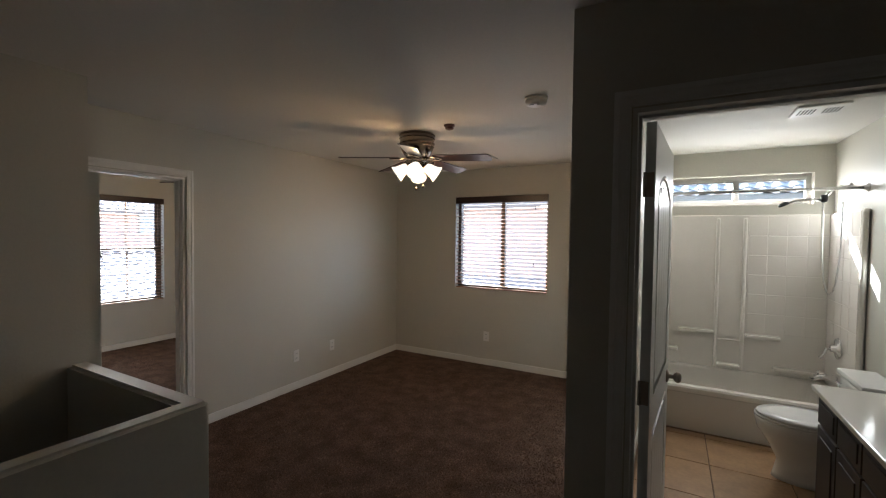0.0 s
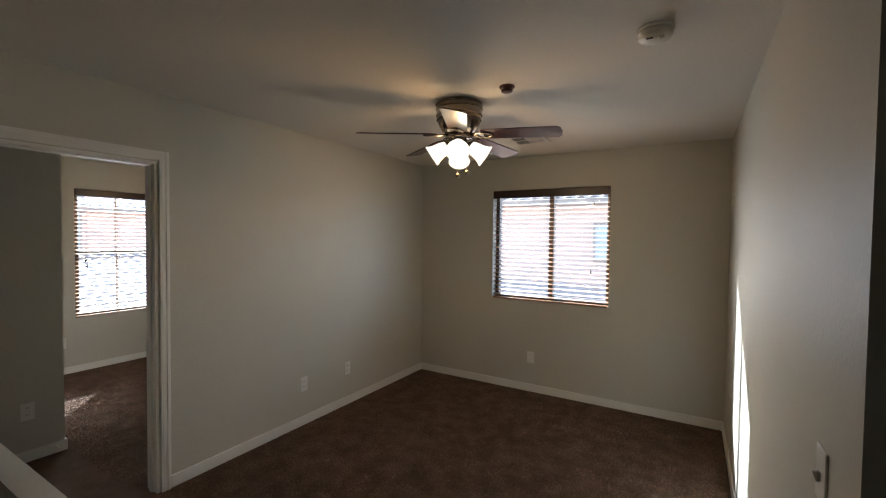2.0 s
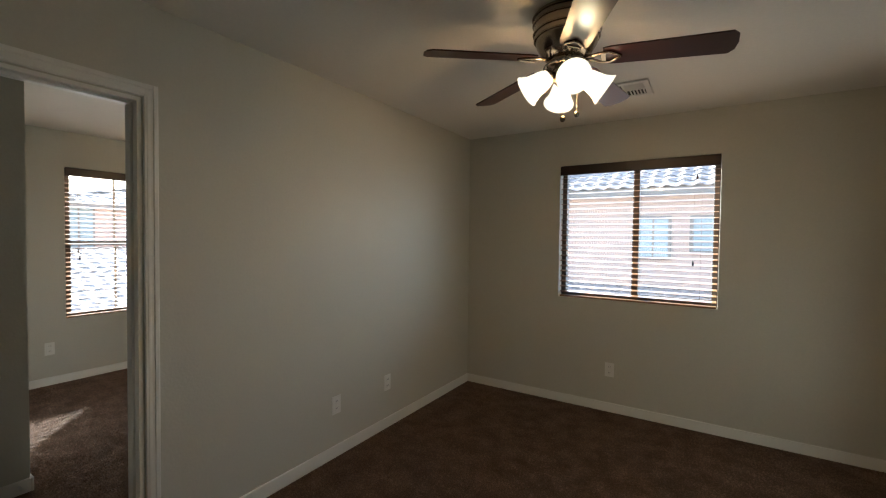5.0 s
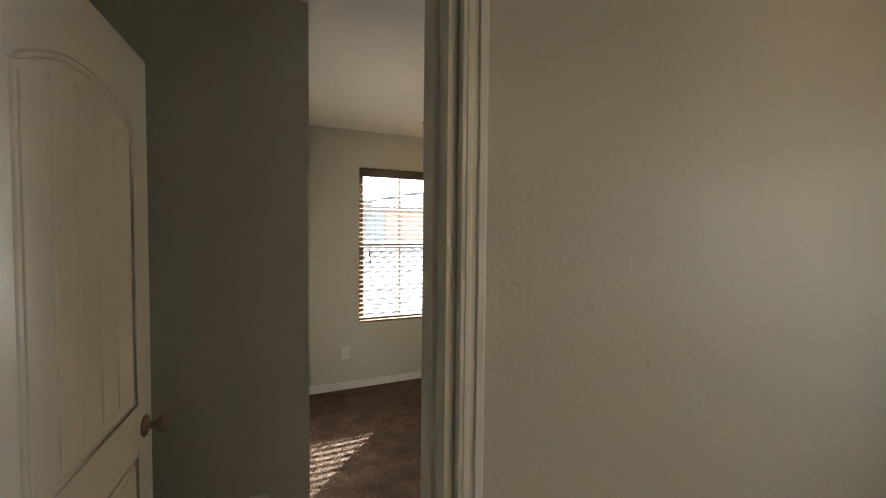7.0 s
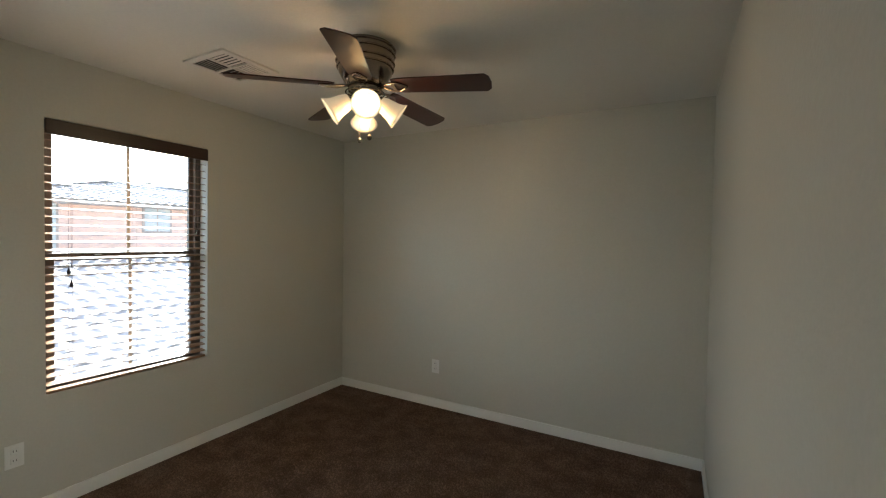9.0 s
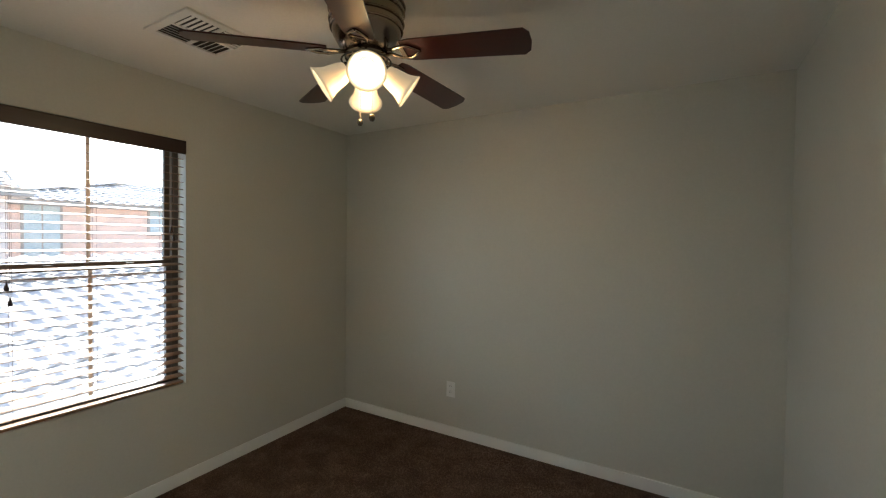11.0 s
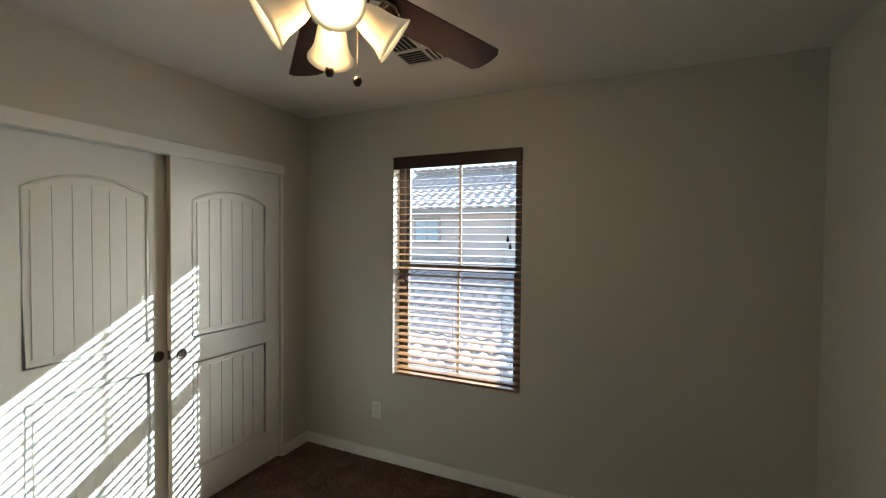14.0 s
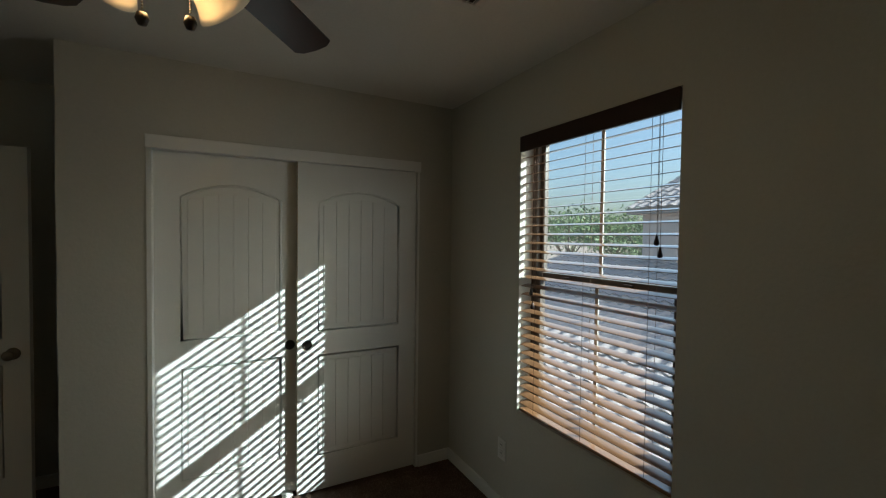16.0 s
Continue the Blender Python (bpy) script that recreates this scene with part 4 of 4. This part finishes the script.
def roof_sheet(p0, along, up, ncol, nrow, tw=0.30, tl=0.40, clip=None):
    """Curved concrete tiles in rows, each row lapping over the one below; along the eave, then up the slope. clip trims rows for hips."""
    p0, along, up = Vector(p0), Vector(along).normalized(), Vector(up).normalized()
    nor = along.cross(up).normalized()
    if nor.z < 0:
        nor = -nor
    verts, faces, seg = [], [], 6
    for r in range(nrow):
        c0, c1 = clip(r) if clip else (0, ncol)
        for c in range(int(c0), int(c1)):
            lift = roof_rng.uniform(0, 0.006)
            base = len(verts)
            for s in range(seg + 1):
                u = s / seg
                hgt = 0.036 * math.sin(math.pi * min(1, u / 0.62)) if u < 0.62 else -0.012 * math.sin(math.pi * (u - 0.62) / 0.38)
                for v, k in ((-0.04, 0.030), (-0.04, 0.012), (tl, 0.0)):
                    q = p0 + along * ((c + u) * tw) + up * (r * tl + v) + nor * (hgt + k + lift)
                    verts.append(tuple(q))
            top = []
            for s in range(seg):
                a = base + 3 * s
                faces.append((a, a + 3, a + 5, a + 2))
                faces.append((a, a + 1, a + 4, a + 3))
    me = bpy.data.meshes.new("roof_tiles")
    me.from_pydata(verts, [], faces)
    me.materials.append(ROOF)
    return me


def house_window(t, m, w, h, parent_mat=FASCIA):
    f = part("window", box(B(), -w / 2, -0.06, -h / 2, w / 2, 0.02, h / 2, 0.01), FASCIA, t, "", m)
    part("pane", box(B(), -w / 2 + 0.07, -0.07, -h / 2 + 0.07, -0.02, -0.058, h / 2 - 0.07), FARGLASS, f)
    part("pane", box(B(), 0.02, -0.07, -h / 2 + 0.07, w / 2 - 0.07, -0.058, h / 2 - 0.07), FARGLASS, f)
    return f


def house(m, w, d, eave, rise, wallmat, windows, label, low=None, over=0.45, gable=False):
    """A hipped two-storey house: front face in the plane y = 0, facing -y, x from 0 to w."""
    t = thing("house", m, label, "house", "neighbouring houses")
    part("wall", box(B(), 0, 0, -3.0, w, d, eave), wallmat, t)
    part("soffit", box(B(), -over, -over, eave - 0.16, w + over, d + over, eave, 0.01), FASCIA, t, "brown fascia and soffit")
    sl = math.hypot(d / 2 + over, rise)
    nrow = int(sl / 0.40) + 1
    ncol = int((w + 2 * over) / 0.30)
    up = (0, d / 2 + over, rise)
    k = (d / 2 + over) / nrow / 0.30
    hip = None if gable else (lambda r: (r * k, ncol - r * k))
    part("roof", roof_sheet((-over, -over, eave), (1, 0, 0), up, ncol, nrow, clip=hip), None, t, "grey-brown curved concrete roof tiles")
    part("roof", roof_sheet((-over, d + over, eave), (1, 0, 0), (0, -(d / 2 + over), rise), ncol, nrow, clip=hip), None, t)
    if gable:
        bm = B()
        ends = [[bm.verts.new(c) for c in ((x, -over + 0.1, eave), (x, d + over - 0.1, eave), (x, d / 2, eave + rise - 0.04))] for x in (0.0, w)]
        bm.faces.new(ends[0])
        bm.faces.new(ends[1])
        for i in range(3):
            bm.faces.new((ends[0][i], ends[0][(i + 1) % 3], ends[1][(i + 1) % 3], ends[1][i]))
        part("gable", bm, wallmat, t)
        part("ridge_cap", tube(B(), [(-over, d / 2, eave + rise + 0.02), (w + over, d / 2, eave + rise + 0.02)], 0.09, 8), ROOF, t)
    else:
        nc2 = int((d + 2 * over) / 0.30)
        part("roof", roof_sheet((-over, -over, eave), (0, 1, 0), (d / 2 + over, 0, rise), nc2, nrow, clip=lambda r: (r * k, nc2 - r * k)), None, t)
        part("roof", roof_sheet((w + over, -over, eave), (0, 1, 0), (-(d / 2 + over), 0, rise), nc2, nrow, clip=lambda r: (r * k, nc2 - r * k)), None, t)
    for x, z, ww, hh in windows:
        house_window(t, Matrix.Translation((x, -0.02, z)), ww, hh)
    if low:
        x0, x1, dep, z0, z1 = low
        part("lower_wall", box(B(), x0 + 0.3, -dep + 0.4, -3.0, x1 - 0.3, 0, z0 - 0.05), wallmat, t)
        n1 = int(math.hypot(dep, z1 - z0) / 0.40) + 1
        part("lower_roof", roof_sheet((x0, -dep, z0), (1, 0, 0), (0, dep, z1 - z0), int((x1 - x0) / 0.30), n1), None, t, "grey curved concrete tiles over the lower storey")
        part("gutter_board", box(B(), x0, -dep - 0.03, z0 - 0.16, x1, -dep + 0.02, z0 + 0.0), FASCIA, t)
    return t


# facing the bedroom window: local x runs along -y, front towards +x
house(Matrix.Translation((-12.0, -5.1, 0)) @ pose(0, 0, 0, 0, 0, 90), 8.0, 6.0, 2.40, 1.5, STUCCO, [(1.65, 1.78, 0.85, 0.75), (6.7, 1.68, 0.95, 0.75)], "beige stucco house with a curved tile roof", (-3.2, 13.5, 6.2, -0.75, 0.95), 0.3, True)
house(Matrix.Translation((-19.0, 4.2, 0)) @ pose(0, 0, 0, 0, 0, 80), 10.0, 9, 2.6, 1.25, PINK, [(1.2, 1.7, 1.0, 2.0), (4.6, 2.1, 1.0, 1.2), (7.5, 2.1, 1.0, 1.2)], "pink stucco house with a tile roof")
house(Matrix.Translation((-2.6, 10.0, 0)), 9.5, 8, 2.62, 1.9, PINK, [(3.55, 1.5, 0.75, 1.0), (4.85, 1.58, 1.15, 0.85)], "pink stucco house facing the loft window", (-1.0, 9.0, 3.2, -0.35, 0.35))
house(Matrix.Translation((-18.0, 17.5, 0)) @ pose(0, 0, 0, 0, 0, 35), 9.0, 8, 2.6, 1.7, STUCCO, [(2.5, 1.7, 1.2, 1.1), (6.0, 1.7, 1.2, 1.1)], "distant beige stucco house")


def tree(x, y, hgt, seed):
    rng = random.Random(seed)
    t = thing("tree", Matrix.Translation((x, y, -3.0)), "leafy green tree beyond the houses", "tree", "distant trees")
    bm = B()
    tube(bm, [(0, 0, -0.05), (0.1, 0.05, hgt * 0.25), (0.0, 0.1, hgt * 0.5)], 0.16, 8)
    tips = []
    for k in range(7):
        a = k * 0.9 + rng.random()
        tip = (math.cos(a) * hgt * 0.28, math.sin(a) * hgt * 0.28, hgt * rng.uniform(0.55, 0.85))
        tips.append(tip)
        tube(bm, [(0.05, 0.05, hgt * 0.35), (tip[0] * 0.5, tip[1] * 0.5, (hgt * 0.4 + tip[2]) / 2), tip], 0.06, 6)
    part("trunk", bm, BARK, t)
    verts, faces = [], []
    for k in range(1500):
        c = Vector(rng.choice(tips)) + Vector((rng.gauss(0, 1), rng.gauss(0, 1), rng.gauss(0, 0.7))) * hgt * 0.11
        a, b = Vector((rng.gauss(0, 1), rng.gauss(0, 1), rng.gauss(0, 1))).normalized(), Vector((rng.gauss(0, 1), rng.gauss(0, 1), rng.gauss(0, 1))).normalized()
        s = rng.uniform(0.10, 0.22)
        i = len(verts)
        verts += [tuple(c - a * s), tuple(c + b * s * 0.5), tuple(c + a * s), tuple(c - b * s * 0.5)]
        faces.append((i, i + 1, i + 2, i + 3))
    me = bpy.data.meshes.new("crown")
    me.from_pydata(verts, [], faces)
    me.materials.append(LEAF)
    part("crown", me, None, t)


for k, (x, y, hgt) in enumerate(((-27, -23, 6.2), (-31, -21, 5.6), (-24, -25, 5.4), (-35, -25, 6.6), (-30, -30, 6.0), (-38, -20, 6.0), (-22, -31, 6.5), (-29, -17, 5.2), (-40, -31, 7.0), (-44, -24, 6.8))):
    tree(x, y, hgt * 1.22, k)

# ---- carpet pile ----
def pile(name, x0, x1, y0, y1, count, seed):
    r = np.random.RandomState(seed)
    p = np.stack([r.uniform(x0, x1, count), r.uniform(y0, y1, count), np.zeros(count)], 1)
    a = r.uniform(0, math.tau, count)
    s = r.uniform(0.003, 0.007, count)
    hgt = r.uniform(0.003, 0.009, count)
    side = np.stack([np.cos(a) * s, np.sin(a) * s, np.zeros(count)], 1)
    tip = p + np.stack([r.normal(0, 0.005, count), r.normal(0, 0.005, count), hgt], 1)
    third = p + np.stack([-np.sin(a) * s, np.cos(a) * s, np.zeros(count)], 1)
    v = np.stack([p - side, p + side, third, tip], 1).reshape(-1, 3)
    i = np.arange(count)[:, None] * 4
    f = np.concatenate([i + np.array([[0, 1, 3]]), i + np.array([[1, 2, 3]]), i + np.array([[2, 0, 3]])], 0)
    me = bpy.data.meshes.new(name)
    me.from_pydata(v.tolist(), [], f.tolist())
    me.materials.append(TUFT)
    tagged(new(name, me), "dark brown cut carpet pile", "carpet", kind="stuff")


pile("carpet_pile", 0.02, 3.03, -0.9, 2.84, 60000, 1)
pile("carpet_pile", -3.22, -0.19, -0.12, 2.88, 60000, 2)
